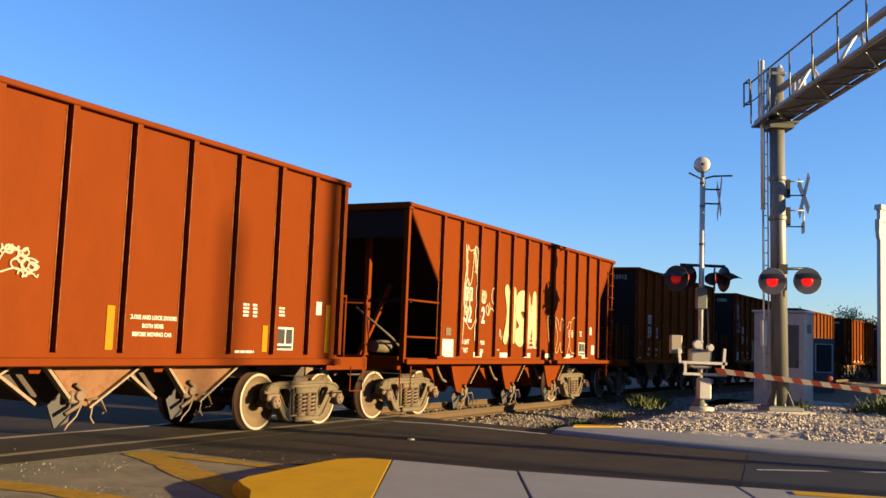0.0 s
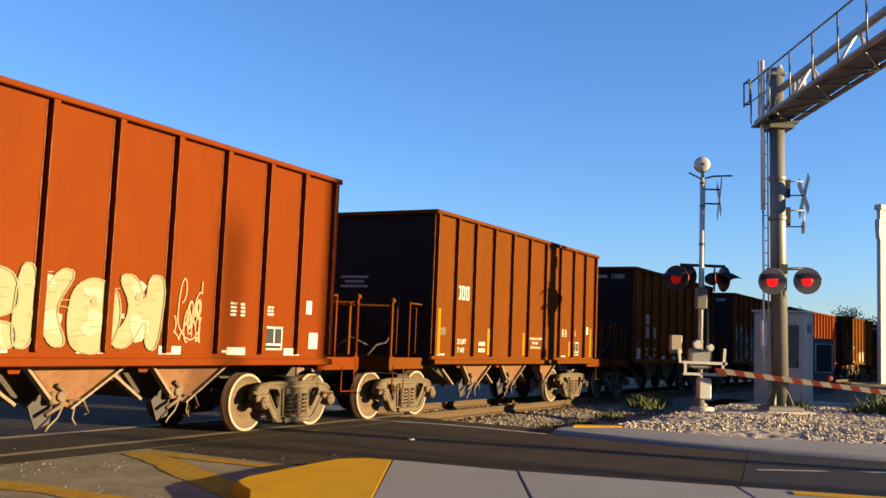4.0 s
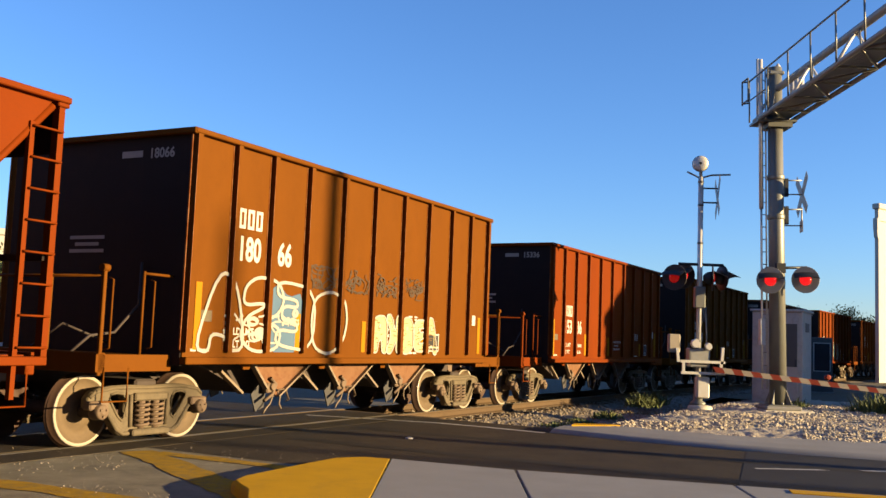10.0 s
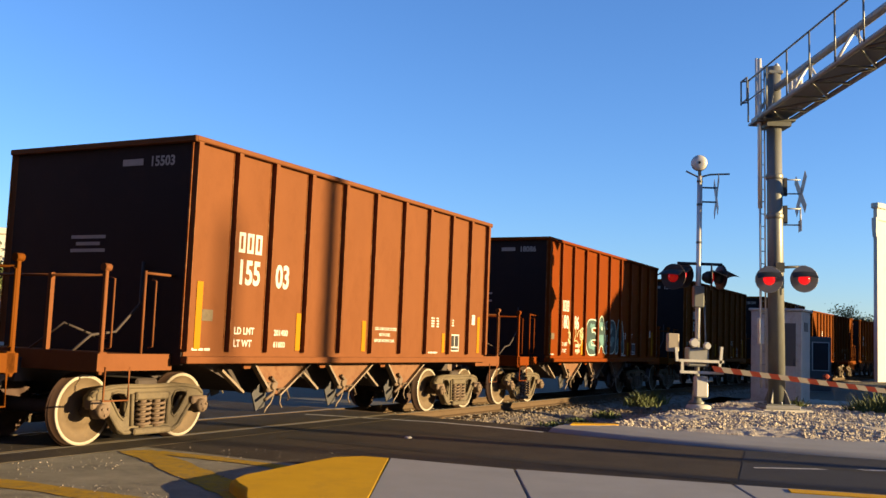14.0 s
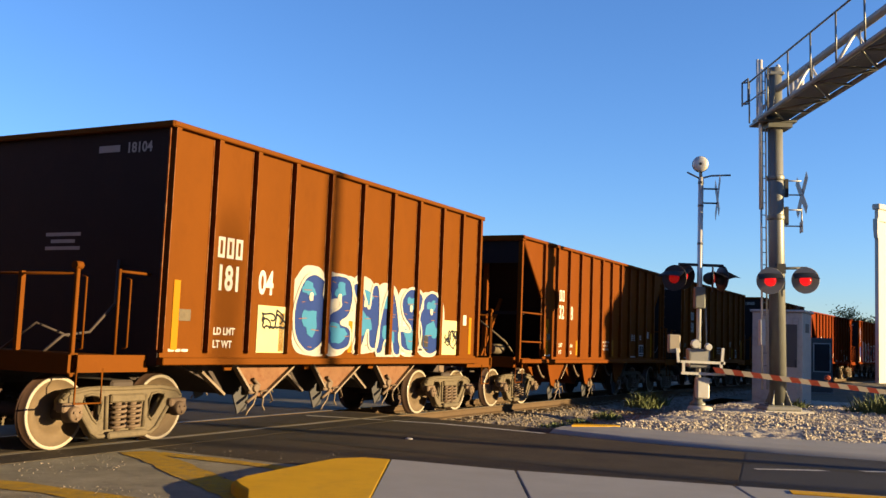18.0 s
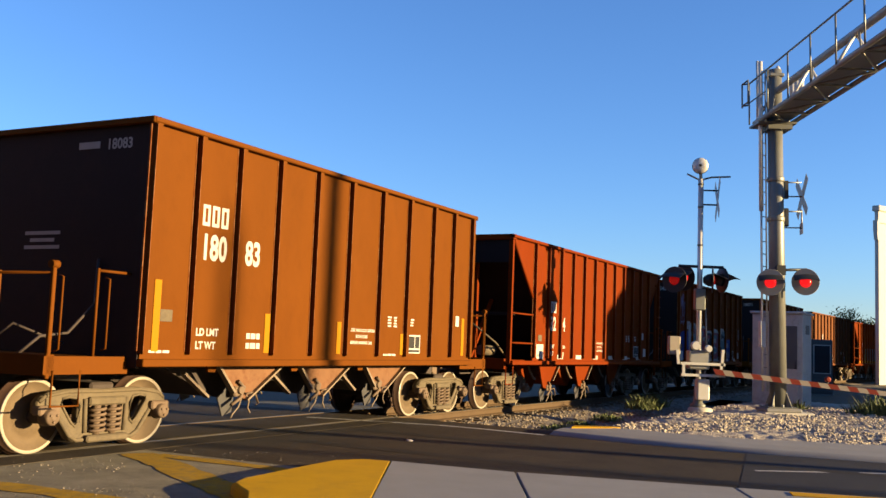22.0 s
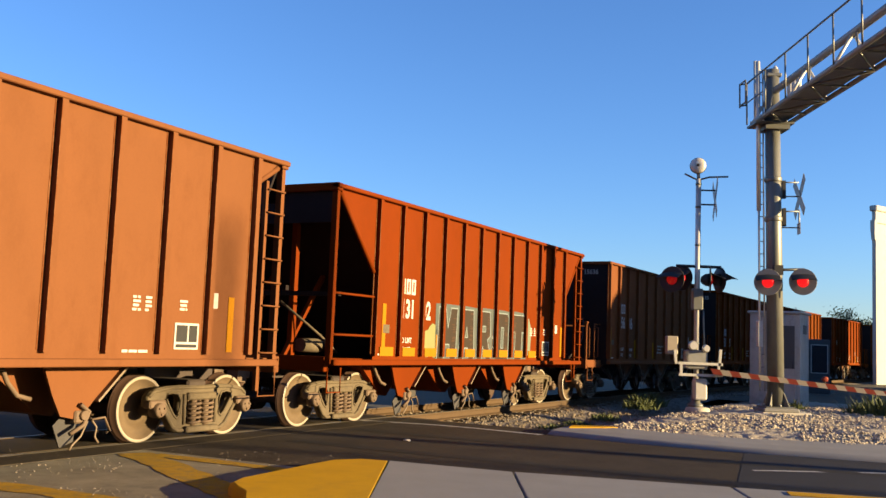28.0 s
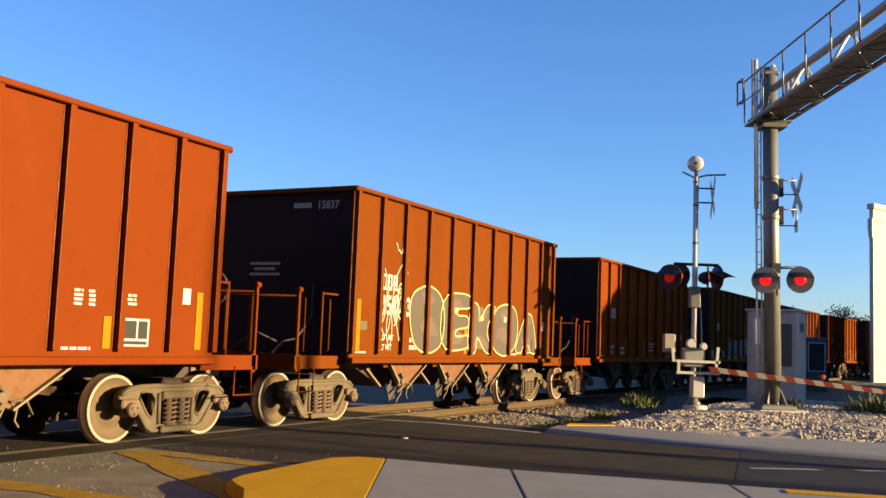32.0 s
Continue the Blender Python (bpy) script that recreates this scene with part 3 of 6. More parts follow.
part("pole", Mesh().tube([(0, 0, 0.4), (0, 0, 5.45)], 0.062, 18), silver_paint, sig, "round silver painted pole")
for z in (1.55, 2.6, 3.85, 4.75, 5.3):
    part("band", Mesh().lathe([(z, 0.069), (z + 0.05, 0.069)], 16, "z"), mast_paint, sig)
bell = part("bell", Mesh().lathe([(-0.10, 0.05), (-0.095, 0.15), (-0.06, 0.185), (0.0, 0.17), (0.06, 0.10), (0.08, 0.03)], 24, "y"), silver_paint, sig, "round silver warning bell", pose(-0.02, 0, 5.76, 0, 0, -12))
part("bell_band", Mesh().lathe([(-0.055, 0.189), (0.0, 0.192), (0.02, 0.18)], 24, "y").lathe([(-0.125, 0.03), (-0.10, 0.035)], 10, "y"), signal_black, bell, "black band round the bell")
part("bell_stem", Mesh().tube([(0, 0, 5.4), (-0.01, 0, 5.62)], 0.04), mast_paint, sig)
part("bracket", Mesh().tube([(-0.33, 0.0, 5.56), (-0.02, 0, 5.42), (0.25, 0, 5.50), (0.70, 0, 5.53)], 0.022), mast_paint, sig)
for z in (4.84, 5.18):
    part("bracket", Mesh().tube([(0, 0, z), (0.41, 0, z + 0.005)], 0.02), signal_black, sig)
crossbuck(sig, (0.40, 0.0, 4.98), (0.985, -0.17), 1.22)
part("cross_arm", Mesh().tube([(-0.50, 0, 3.37), (0.55, 0, 3.37)], 0.035), signal_black, sig)
flasher(sig, (-0.62, -0.1, 3.04), (-0.60, -0.80), False, signal_black)
flasher(sig, (-0.36, 0.1, 3.10), (-0.72, -0.70), True, signal_black)
flasher(sig, (0.30, -0.05, 3.06), (0.97, -0.22), False, signal_black)
flasher(sig, (0.56, 0.1, 3.08), (0.97, 0.22), False, signal_black)
part("junction_box", Mesh().box(-0.12, 0.12, -0.10, 0.10, 2.35, 2.85, 0, None, 0.02), mast_paint, sig)
part("conduit", Mesh().tube([(0.14, -0.02, 2.4), (0.17, -0.04, 1.6), (0.15, -0.02, 0.9), (0.12, 0, 0.5)], 0.02), mast_paint, sig)
mech = part("gate_mechanism", Mesh().box(-0.28, 0.20, -0.26, 0.10, 0.98, 1.42, 0, None, 0.03), galvanised, sig, "grey gate motor housing")
part("lamp_housing", Mesh().lathe([(-0.1, 0.09), (0.0, 0.11), (0.1, 0.08)], 16, "y", (-0.16, -0.28, 1.52)), silver_paint, mech)
part("lamp_housing", Mesh().lathe([(-0.1, 0.07), (0.0, 0.09), (0.1, 0.06)], 16, "y", (0.14, -0.28, 1.46)), silver_paint, mech)
frame_ = part("gate_arm_support", Mesh().box(-0.50, 0.52, -0.34, -0.28, 1.08, 1.14).box(-0.48, 0.52, -0.34, -0.28, 0.82, 0.88).box(0.40, 0.46, -0.34, -0.28, 0.88, 1.08).box(-0.46, -0.40, -0.34, -0.28, 0.88, 1.08), silver_paint, sig, "bright silver steel gate support frame")
part("upright", Mesh().box(-0.46, -0.40, -0.34, -0.28, 1.14, 1.46, 0, pose(0, 0, 0, 0, -6, 0)), silver_paint, frame_)
part("upright", Mesh().box(0.34, 0.40, -0.34, -0.28, 1.10, 1.48, 0, pose(0, 0, 0, 0, 4, 0)), silver_paint, frame_)
part("counterweight", Mesh().box(-0.76, -0.50, -0.30, -0.10, 1.30, 1.72, 0, None, 0.02), gate_white, sig, "tan cast counterweight")
part("relay_box", Mesh().box(-0.09, 0.20, -0.24, 0.02, 0.28, 0.76, 0, None, 0.03), silver_paint, sig, "silver relay box on the mast base")

# gate arm
gate = thing("gate_arm", "lowered red and white striped crossing gate arm", "gate arm")
a, b = Vector((6.35, 22.0, 1.06)), Vector((12.6, 21.3, 0.50))
n_st = 30
for i in range(n_st):
    p, q = a.lerp(b, i / n_st), a.lerp(b, (i + 1) / n_st)
    d = (q - p)
    h = 0.062 - 0.015 * i / n_st
    sl = 0.07
    me = Mesh()
    nrm = Vector((-d.y, d.x, 0)).normalized() * 0.02
    for z, e in ((-h, 0.0), (h, -sl)):
        for base in (p, q):
            c = base + d.normalized() * e
            me.v += [tuple(c - nrm + UP * z), tuple(c + nrm + UP * z)]
    me.face((0, 2, 6, 4)), me.face((3, 1, 5, 7)), me.face((4, 6, 7, 5)), me.face((2, 0, 1, 3)), me.face((0, 4, 5, 1)), me.face((6, 2, 3, 7))
    part("stripe_section", me, gate_red if i % 2 == 0 else gate_white, gate, "red stripe" if i % 2 == 0 else "white stripe")
for f in (0.39, 0.95):
    c = a.lerp(b, f) + UP * 0.15
    lp = part("gate_lamp", Mesh().lathe([(-0.05, 0.03), (-0.045, 0.06), (0.045, 0.06), (0.05, 0.03)], 16, "y"), gate_red, gate, "small red gate lamp", c)
    part("lamp_foot", Mesh().tube([(0, 0, -0.12), (0, 0, -0.05)], 0.015), signal_black, lp)

# cantilever mast
MX, MY, MZ = 7.81, 22.08, 0.115
mast = thing("cantilever_mast", "tall grey steel mast with a truss walkway arm over the road", "signal mast", pose(MX, MY, MZ, 0, -0.75, 0))
part("foundation", Mesh().box(-0.48, 0.66, -0.50, 0.50, -0.3, 0.10, 0, None, 0.03), pale_concrete, mast, "square concrete footing")
part("footing_step", Mesh().box(-0.40, 0.40, -0.40, 0.40, 0.10, 0.185, 0, None, 0.02), concrete, mast)
part("base_plate", Mesh().box(-0.33, 0.33, -0.33, 0.33, 0.185, 0.215), mast_paint, mast)
for k in range(4):
    ang = radians(45 + 90 * k)
    part("gusset", Mesh().prism([(0.16, 0.21), (0.33, 0.21), (0.165, 0.60)], -0.012, 0.012), mast_paint, mast, "", pose(0, 0, 0, 0, 0, 45 + 90 * k))
    part("bolt", Mesh().lathe([(0.21, 0.03), (0.27, 0.03)], 8, "z", (0.27 * math.cos(ang + 0.8), 0.27 * math.sin(ang + 0.8), 0)), galvanised, mast)
part("pole", Mesh().tube([(0, 0, 0.2), (-0.03, 0, 8.05)], [0.19, 0.165], 24), mast_paint, mast, "thick round grey steel pole")
for z, hh in ((2.93, 0.14), (4.45, 0.12), (5.38, 0.12)):
    part("clamp", Mesh().lathe([(z, 0.185), (z + 0.02, 0.195), (z + hh - 0.02, 0.195), (z + hh, 0.185)], 20, "z", (-0.02, 0, 0)), mast_paint, mast)
# lamps that face the road
part("cross_arm", Mesh().tube([(-0.35, -0.22, 3.30), (0.60, -0.22, 3.34)], 0.032), signal_black, mast)
part("arm_clamp", Mesh().box(-0.1, 0.1, -0.28, -0.05, 3.2, 3.42), signal_black, mast)
flasher(mast, (-0.27, -0.32, 3.02), (-0.25, -0.97), True)
flasher(mast, (0.53, -0.32, 3.05), (-0.25, -0.97), True)
for z in (4.32, 4.70, 5.05, 5.38):
    part("sign_bracket", Mesh().tube([(0.1, 0, z), (0.56, -0.05, z)], 0.016), galvanised, mast)
for z in (4.35, 5.0):
    part("bracket_rail", Mesh().box(0.18, 0.26, -0.05, 0.05, z, z + 0.42), signal_black, mast)
crossbuck(mast, (0.55, -0.08, 5.04), (-0.993, 0.114), 1.22, -0.74)
# caged ladder beside the pole
lad = part("ladder", Mesh().tube([(-0.36, 0.0, 0.55), (-0.36, 0.0, 4.75)], 0.026, 8).tube([(-0.36, 0.0, 4.7), (-0.36, 0.0, 8.25)], 0.050, 10).tube([(-0.22, 0.08, 0.55), (-0.22, 0.08, 8.1)], 0.02, 8), silver_paint, mast, "white painted steel ladder")
for i in range(26):
    z = 0.8 + 0.29 * i
    part("rung", Mesh().tube([(-0.36, 0.0, z), (-0.22, 0.08, z)], 0.012, 6), galvanised, lad)
part("meter_box", Mesh().box(-0.42, -0.30, -0.08, 0.08, 1.55, 2.15, 0, None, 0.01), silver_paint, mast)
# truss arm
ARM = Vector((0.038, -1.0, 0)).normalized()
SIDE = Vector((-ARM.y, ARM.x, 0))
LEN = 8.4


def arm_point(along, across, z):
    return Vector((0, 0, z)) + ARM * along + SIDE * across


chords = Mesh()
for across, z, r in ((-0.42, 6.82, 0.055), (0.42, 6.82, 0.055), (0.0, 7.52, 0.085)):
    chords.tube([arm_point(-0.25, across, z), arm_point(LEN, across, z + 0.25)], r, 10)
arm = part("truss_arm", chords, galvanised, mast, "long galvanised truss arm")
lift = lambda d: 0.25 * max(d, 0) / LEN
for i in range(9):
    d = -0.2 + 1.05 * i
    e = d + 1.05
    if i % 2 == 0:
        for across in (-0.42, 0.42):
            part("strut", Mesh().tube([arm_point(d, across, 6.82 + lift(d)), arm_point(d, 0, 7.52 + lift(d))], 0.034, 8), silver_paint, arm, "pale steel strut")
    elif i < 8:
        part("strut", Mesh().tube([arm_point(d - 0.9, 0, 7.50 + lift(d)), arm_point(d, -0.42, 6.84 + lift(d))], 0.018, 6), mast_paint, arm)
    part("cross_bar", Mesh().tube([arm_point(d, -0.42, 6.80 + lift(d)), arm_point(d, 0.42, 6.80 + lift(d))], 0.026, 6), mast_paint, arm)
    if i < 8:
        part("diagonal", Mesh().tube([arm_point(d, -0.42 if i % 2 else 0.42, 6.79 + lift(d)), arm_point(e, 0.42 if i % 2 else -0.42, 6.79 + lift(e))], 0.024, 6), mast_paint, arm)
for k in range(13):
    w = -0.36 + 0.06 * k
    p, q = arm_point(-0.25, w, 6.88), arm_point(LEN, w, 7.13)
    u = SIDE * 0.022
    bar = Mesh()
    bar.v += [tuple(p - u), tuple(p + u), tuple(q + u), tuple(q - u), tuple(p - u + UP * 0.03), tuple(p + u + UP * 0.03), tuple(q + u + UP * 0.03), tuple(q - u + UP * 0.03)]
    for f in ((0, 1, 2, 3), (7, 6, 5, 4), (0, 4, 5, 1), (2, 6, 7, 3), (1, 5, 6, 2), (3, 7, 4, 0)):
        bar.face(f)
    part("walkway_bar", bar, galvanised, arm)
rails = Mesh().tube([arm_point(-0.42, -0.48, 7.82), arm_point(LEN, -0.48, 8.07)], 0.022, 8)
rl = part("handrail", rails, mast_paint, mast, "dark grey pipe handrail")
part("mid_rail", Mesh().tube([arm_point(-0.42, -0.48, 7.35), arm_point(0.6, -0.48, 7.37)], 0.016, 8), mast_paint, rl)
for i in range(8):
    d = -0.42 + 1.15 * i
    part("rail_post", Mesh().tube([arm_point(d, -0.48, 6.82 + lift(d)), arm_point(d, -0.48, 7.82 + lift(d))], 0.02, 8), mast_paint, rl)
# end cage of the walkway
cage = Mesh()
for z in (7.30, 7.82):
    cage.tube([arm_point(-0.42, -0.48, z), arm_point(-0.34, -0.68, z - 0.05), arm_point(0.05, -0.68, z - 0.05)], 0.02, 8)
for dd, ac in ((-0.34, -0.68), (0.05, -0.68)):
    cage.tube([arm_point(dd, ac, 7.20), arm_point(dd, ac, 7.77)], 0.02, 8)
part("end_cage", cage, mast_paint, mast, "bent pipe safety cage")
part("landing", Mesh().box(-0.50, 0.40, -0.25, 0.40, 6.72, 6.77), mast_paint, mast)
part("saddle", Mesh().box(-0.26, 0.30, -0.24, 0.30, 6.60, 6.71), mast_paint, mast)
part("pole_cap", Mesh().box(-0.20, 0.15, -0.17, 0.17, 7.86, 7.95, 0, None, 0.02), mast_paint, mast)
part("cap_light", Mesh().lathe([(7.95, 0.06), (8.10, 0.06), (8.16, 0.02)], 14, "z", (0.05, 0, 0)), silver_paint, mast)
part("vent_pipe", Mesh().tube([(-0.33, 0.3, 6.7), (-0.33, 0.3, 8.35)], 0.035, 8), silver_paint, mast)
for k, d in enumerate((0.35, 0.6, 0.85)):
    part("equipment_case", Mesh().tube([arm_point(d, 0.25, 6.9), arm_point(d, 0.25, 7.65)], 0.06, 10), silver_paint, mast)

# ---- signal cabinet, small box, buildings ----
HEAD = math.degrees(math.pi / 2 - PSI)
cab = thing("signal_cabinet", "tall pale grey steel signal equipment cabinet", "equipment cabinet", pose(9.75, 27.3, 0.0, 0, 0, -31) @ Matrix.Diagonal((0.72, 0.92, 0.84, 1)))
part("body", Mesh().box(-0.94, 0.94, -0.7, 0.7, 0.12, 3.15, 0, None, 0.02), cabinet_grey, cab)
part("roof", Mesh().box(-1.02, 1.02, -0.78, 0.78, 3.15, 3.23, 0, None, 0.02), cabinet_grey, cab)
part("plinth", Mesh().box(-0.98, 0.98, -0.74, 0.74, -0.1, 0.12), concrete, cab)
dr = part("door", Mesh().box(0.10, 0.78, -0.725, -0.703, 0.25, 2.95, 0, None, 0.008), cabinet_grey, cab)
part("door_panel", Mesh().box(0.30, 0.74, -0.735, -0.727, 1.35, 2.75), cabinet_blue, dr, "dark blue grey door panel")
part("handle", Mesh().tube([(0.68, -0.75, 1.35), (0.68, -0.75, 1.6)], 0.015), signal_black, dr)
part("door", Mesh().box(-0.78, 0.04, -0.725, -0.703, 0.25, 2.95, 0, None, 0.008), cabinet_grey, cab)
part("lifting_eye", Mesh().tube([(0.6, 0, 3.23), (0.55, 0, 3.33), (0.6, 0, 3.4), (0.65, 0, 3.33), (0.6, 0, 3.23)], 0.015, 6), galvanised, cab)
part("vent", Mesh().box(0.944, 0.956, -0.3, 0.3, 2.5, 2.8), cabinet_blue, cab)

ub = thing("utility_box", "blue grey utility box with a dark window panel", "utility box", pose(15.75, 39.7, -0.04, 0, 0, -10))
part("body", Mesh().box(-0.42, 0.42, -0.35, 0.35, 0.05, 2.25, 0, None, 0.03), cabinet_blue, ub)
part("window_panel", Mesh().box(-0.30, 0.30, -0.362, -0.352, 0.9, 2.0), window_glass, ub)
part("frame", Mesh().box(-0.34, -0.30, -0.37, -0.352, 0.86, 2.04).box(0.30, 0.34, -0.37, -0.352, 0.86, 2.04).box(-0.30, 0.30, -0.37, -0.352, 2.0, 2.04).box(-0.30, 0.30, -0.37, -0.352, 0.86, 0.9), cabinet_grey, ub)
part("plinth", Mesh().box(-0.46, 0.46, -0.39, 0.39, -0.1, 0.05), concrete, ub)


def block(name, label, at, w, d, h, wins, wall=None):
    """A plain rendered building: walls, cornice, roof and windows on its front."""
    bld = thing(name, label, "building", at)
    part("wall", Mesh().box(0, w, 0, d, -0.4, h), wall or wall_white, bld)
    part("cornice", Mesh().box(-0.12, w + 0.12, -0.12, d + 0.12, h, h + 0.35, 0, None, 0.05), wall_white, bld)
    part("ledge", Mesh().box(-0.08, w + 0.08, -0.08, d + 0.08, h - 0.75, h - 0.62, 0, None, 0.02), wall_white, bld)
    part("roof", Mesh().box(0.1, w - 0.1, 0.1, d - 0.1, h + 0.35, h + 0.38), concrete, bld)
    for x, z, ww, hh in wins:
        wd = part("window", Mesh().box(x, x + ww, -0.012, -0.004, z, z + hh), window_glass, bld)
        part("sill", Mesh().box(x - 0.08, x + ww + 0.08, -0.12, -0.004, z - 0.1, z), concrete, wd)
        part("frame", Mesh().box(x - 0.06, x, -0.04, -0.004, z, z + hh + 0.06).box(x + ww, x + ww + 0.06, -0.04, -0.004, z, z + hh + 0.06).box(x, x + ww, -0.04, -0.004, z + hh, z + hh + 0.06), cabinet_grey, wd)
    return bld


# white building at the yard's far edge
block("white_wall", "tall freestanding white rendered wall with a cornice", pose(26.80, 58.5, 0, 0, 0, 35), 6.0, 0.25, 10.6, [])
tower = bpy.data.objects["white_wall"]
part("downpipe_head", Mesh().box(-0.28, -0.02, -0.1, 0.2, 9.3, 10.0).prism([(-0.22, 8.8), (-0.03, 8.8), (-0.02, 9.3), (-0.28, 9.3)], -0.08, 0.18), wall_white, tower)
# long warehouses along the yard keep the low sun off the line
block("warehouse", "long plain rendered warehouse along the yard", pose(30.4, 21.3, 0, 0, 0, 58.8), 25.5, 12, 10.0, [(2.0 + 4.2 * i, 2.0, 1.6, 1.8) for i in range(6)])
block("warehouse_annex", "low rendered annex against the warehouse end", pose(29.58, 19.95, 0, 0, 0, 58.8), 1.45, 8, 6.0, [])
block("warehouse", "long plain rendered warehouse along the yard", pose(48.0, 61.0, 0, 0, 0, 63), 40.0, 12, 15.0, [(2.0 + 4.2 * i, 2.0, 1.6, 1.8) for i in range(8)])
# unseen brick blocks behind the viewer and at both sides, added to cut sky light
block("brick_building", "unseen brown brick block added behind the viewer to dim sky light", pose(24.0, -9.5, -0.4, 0, 0, 180), 35.0, 11, 11.0, [(2.0 + 4.0 * i, z, 1.6, 1.8) for i in range(8) for z in (2.0, 5.6, 9.0)], material("brick_wall", (0.22, 0.12, 0.08), 0.9, vary=0.25, scale=2, fine=30, bump=0.3))
block("brick_building", "unseen brown brick block added over the rails to dim sky light", pose(-30.0, -30.0, -0.4, 0, 0, 90), 58.0, 14, 10.0, [], bpy.data.materials["brick_wall"])
block("brick_building", "unseen brown brick block added beside the road to dim sky light", pose(52.0, -13.0, -0.4, 0, 0, 180), 26.0, 10, 11.0, [(2.0 + 4.0 * i, z, 1.6, 1.8) for i in range(6) for z in (2.0, 5.6, 9.0)], bpy.data.materials["brick_wall"])
# white building over the tracks
block("white_store", "low white rendered store beyond the rails", pose(-38.5, 44.0, -0.4, 0, 0, 22), 21.9, 12, 6.5, [(8 + 3.5 * i, 1.6, 1.4, 1.8) for i in range(3)])
# utility poles at the roadside
for k, (x, y, r, hh) in enumerate(((36.70, 4.13, 0.20, 12.5), (69.22, -7.68, 0.16, 14.6))):
    up = thing("utility_pole", "tall round wooden utility pole at the roadside", "utility pole", (x, y, -0.1), "utility poles")
    part("shaft", Mesh().tube([(0, 0, -0.3), (0, 0, hh)], [r, r * 0.8], 14), pole_wood, up)
    if k == 0:
        part("crossarm", Mesh().box(-1.1, 1.1, -0.06, 0.06, hh - 1.0, hh - 0.86), pole_wood, up)


# ---- far trees ----
def tree(at, h, crown, seed, dense, name="tree", label="bare thin tree with sparse leaves"):
    rg = random.Random(seed)
    t = thing(name, label, "tree", at, "trees behind the line")
    trunk = Mesh()
    tips = []

    def limb(p, d, length, r, depth):
        q = p + d * length
        mid = p.lerp(q, 0.5) + Vector((rg.uniform(-1, 1), rg.uniform(-1, 1), 0)) * length * 0.06
        trunk.tube([p, mid, q], [r, r * 0.8, r * 0.6], 6, 0, False)
        if depth == 0:
            tips.append((q, d))
            return
        for _ in range(rg.randint(3, 4)):
            nd = (d + Vector((rg.uniform(-1, 1), rg.uniform(-1, 1), rg.uniform(-0.3, 0.8))) * 0.75).normalized()
            limb(p.lerp(q, rg.uniform(0.6, 1.0)), nd, length * rg.uniform(0.55, 0.8), r * 0.5, depth - 1)

    limb(Vector((0, 0, 0)), Vector((rg.uniform(-0.05, 0.05), 0, 1)).normalized(), h * 0.33, h * 0.022, 4)
    part("trunk", trunk, bark, t)
    cr = Mesh()
    for q, d in tips:
        for _ in range(dense):
            c = q + Vector((rg.gauss(0, 1), rg.gauss(0, 1), rg.gauss(0, 0.8))) * crown
            u = Vector((rg.gauss(0, 1), rg.gauss(0, 1), rg.gauss(0, 1))).normalized() * rg.uniform(0.06, 0.14) * (h / 7)
            w = u.cross(Vector((rg.gauss(0, 1), rg.gauss(0, 1), rg.gauss(0, 1)))).normalized() * u.length * 0.6
            n0 = len(cr.v)
            cr.v += [tuple(c - u), tuple(c + w * 0.8), tuple(c + u), tuple(c - w * 0.8)]
            cr.face((n0, n0 + 1, n0 + 2, n0 + 3))
    part("crown", cr, leaf, t)
    return t


for k, (x, y, h) in enumerate(((44.8, 104.0, 8.6), (48.3, 106.0, 8.2), (52.0, 108.0, 8.0), (41.5, 110.0, 6.5))):
    tree((x, y, -0.5), h, h * 0.045, 60 + k, 10)
tree((-22.5, 49.0, -0.5), 7.5, 0.3, 77, 22, label="small green tree before the white store")


# ---- hopper cars ----
HALF_W = 1.66          # half width over the side sheets
SILL, PITCH = 1.13, 12.6
TRUCK_AT, AXLE, WHEEL_R = 4.87, 0.885, 0.44


def plate(outline, holes, y0, y1):
    """A flat plate in x and z with holes, between two depths."""
    bm = bmesh.new()
    edges = []
    for loop in [outline] + holes:
        vs = [bm.verts.new((x, 0, z)) for x, z in loop]
        edges += [bm.edges.new((vs[k], vs[(k + 1) % len(vs)])) for k in range(len(vs))]
    bmesh.ops.triangle_fill(bm, edges=edges, use_beauty=True)
    bm.verts.index_update()
    pts = [(v.co.x, v.co.z) for v in bm.verts]
    tris = []
    for f in bm.faces:
        ids = [v.index for v in f.verts]
        (ax, az), (bx, bz), (cx, cz) = (pts[q] for q in ids)
        if (bx - ax) * (cz - az) - (bz - az) * (cx - ax) < 0:
            ids = ids[::-1]
        tris.append(ids)
    bm.free()
    me, n = Mesh(), len(pts)
    me.v = [(x, y0, z) for x, z in pts] + [(x, y1, z) for x, z in pts]
    for t in tris:
        me.face(t)
        me.face([n + q for q in t[::-1]])
    start = 0
    for loop in [outline] + holes:
        for q in range(len(loop)):
            a, b = start + q, start + (q + 1) % len(loop)
            me.face((b, a, n + a, n + b), 0, True)
        start += len(loop)
    return me


def oval(cx, cz, rx, rz, lean=0.0, n=16):
    return [(cx + rx * math.cos(2 * math.pi * q / n) + lean * math.sin(2 * math.pi * q / n), cz + rz * math.sin(2 * math.pi * q / n)) for q in range(n)]


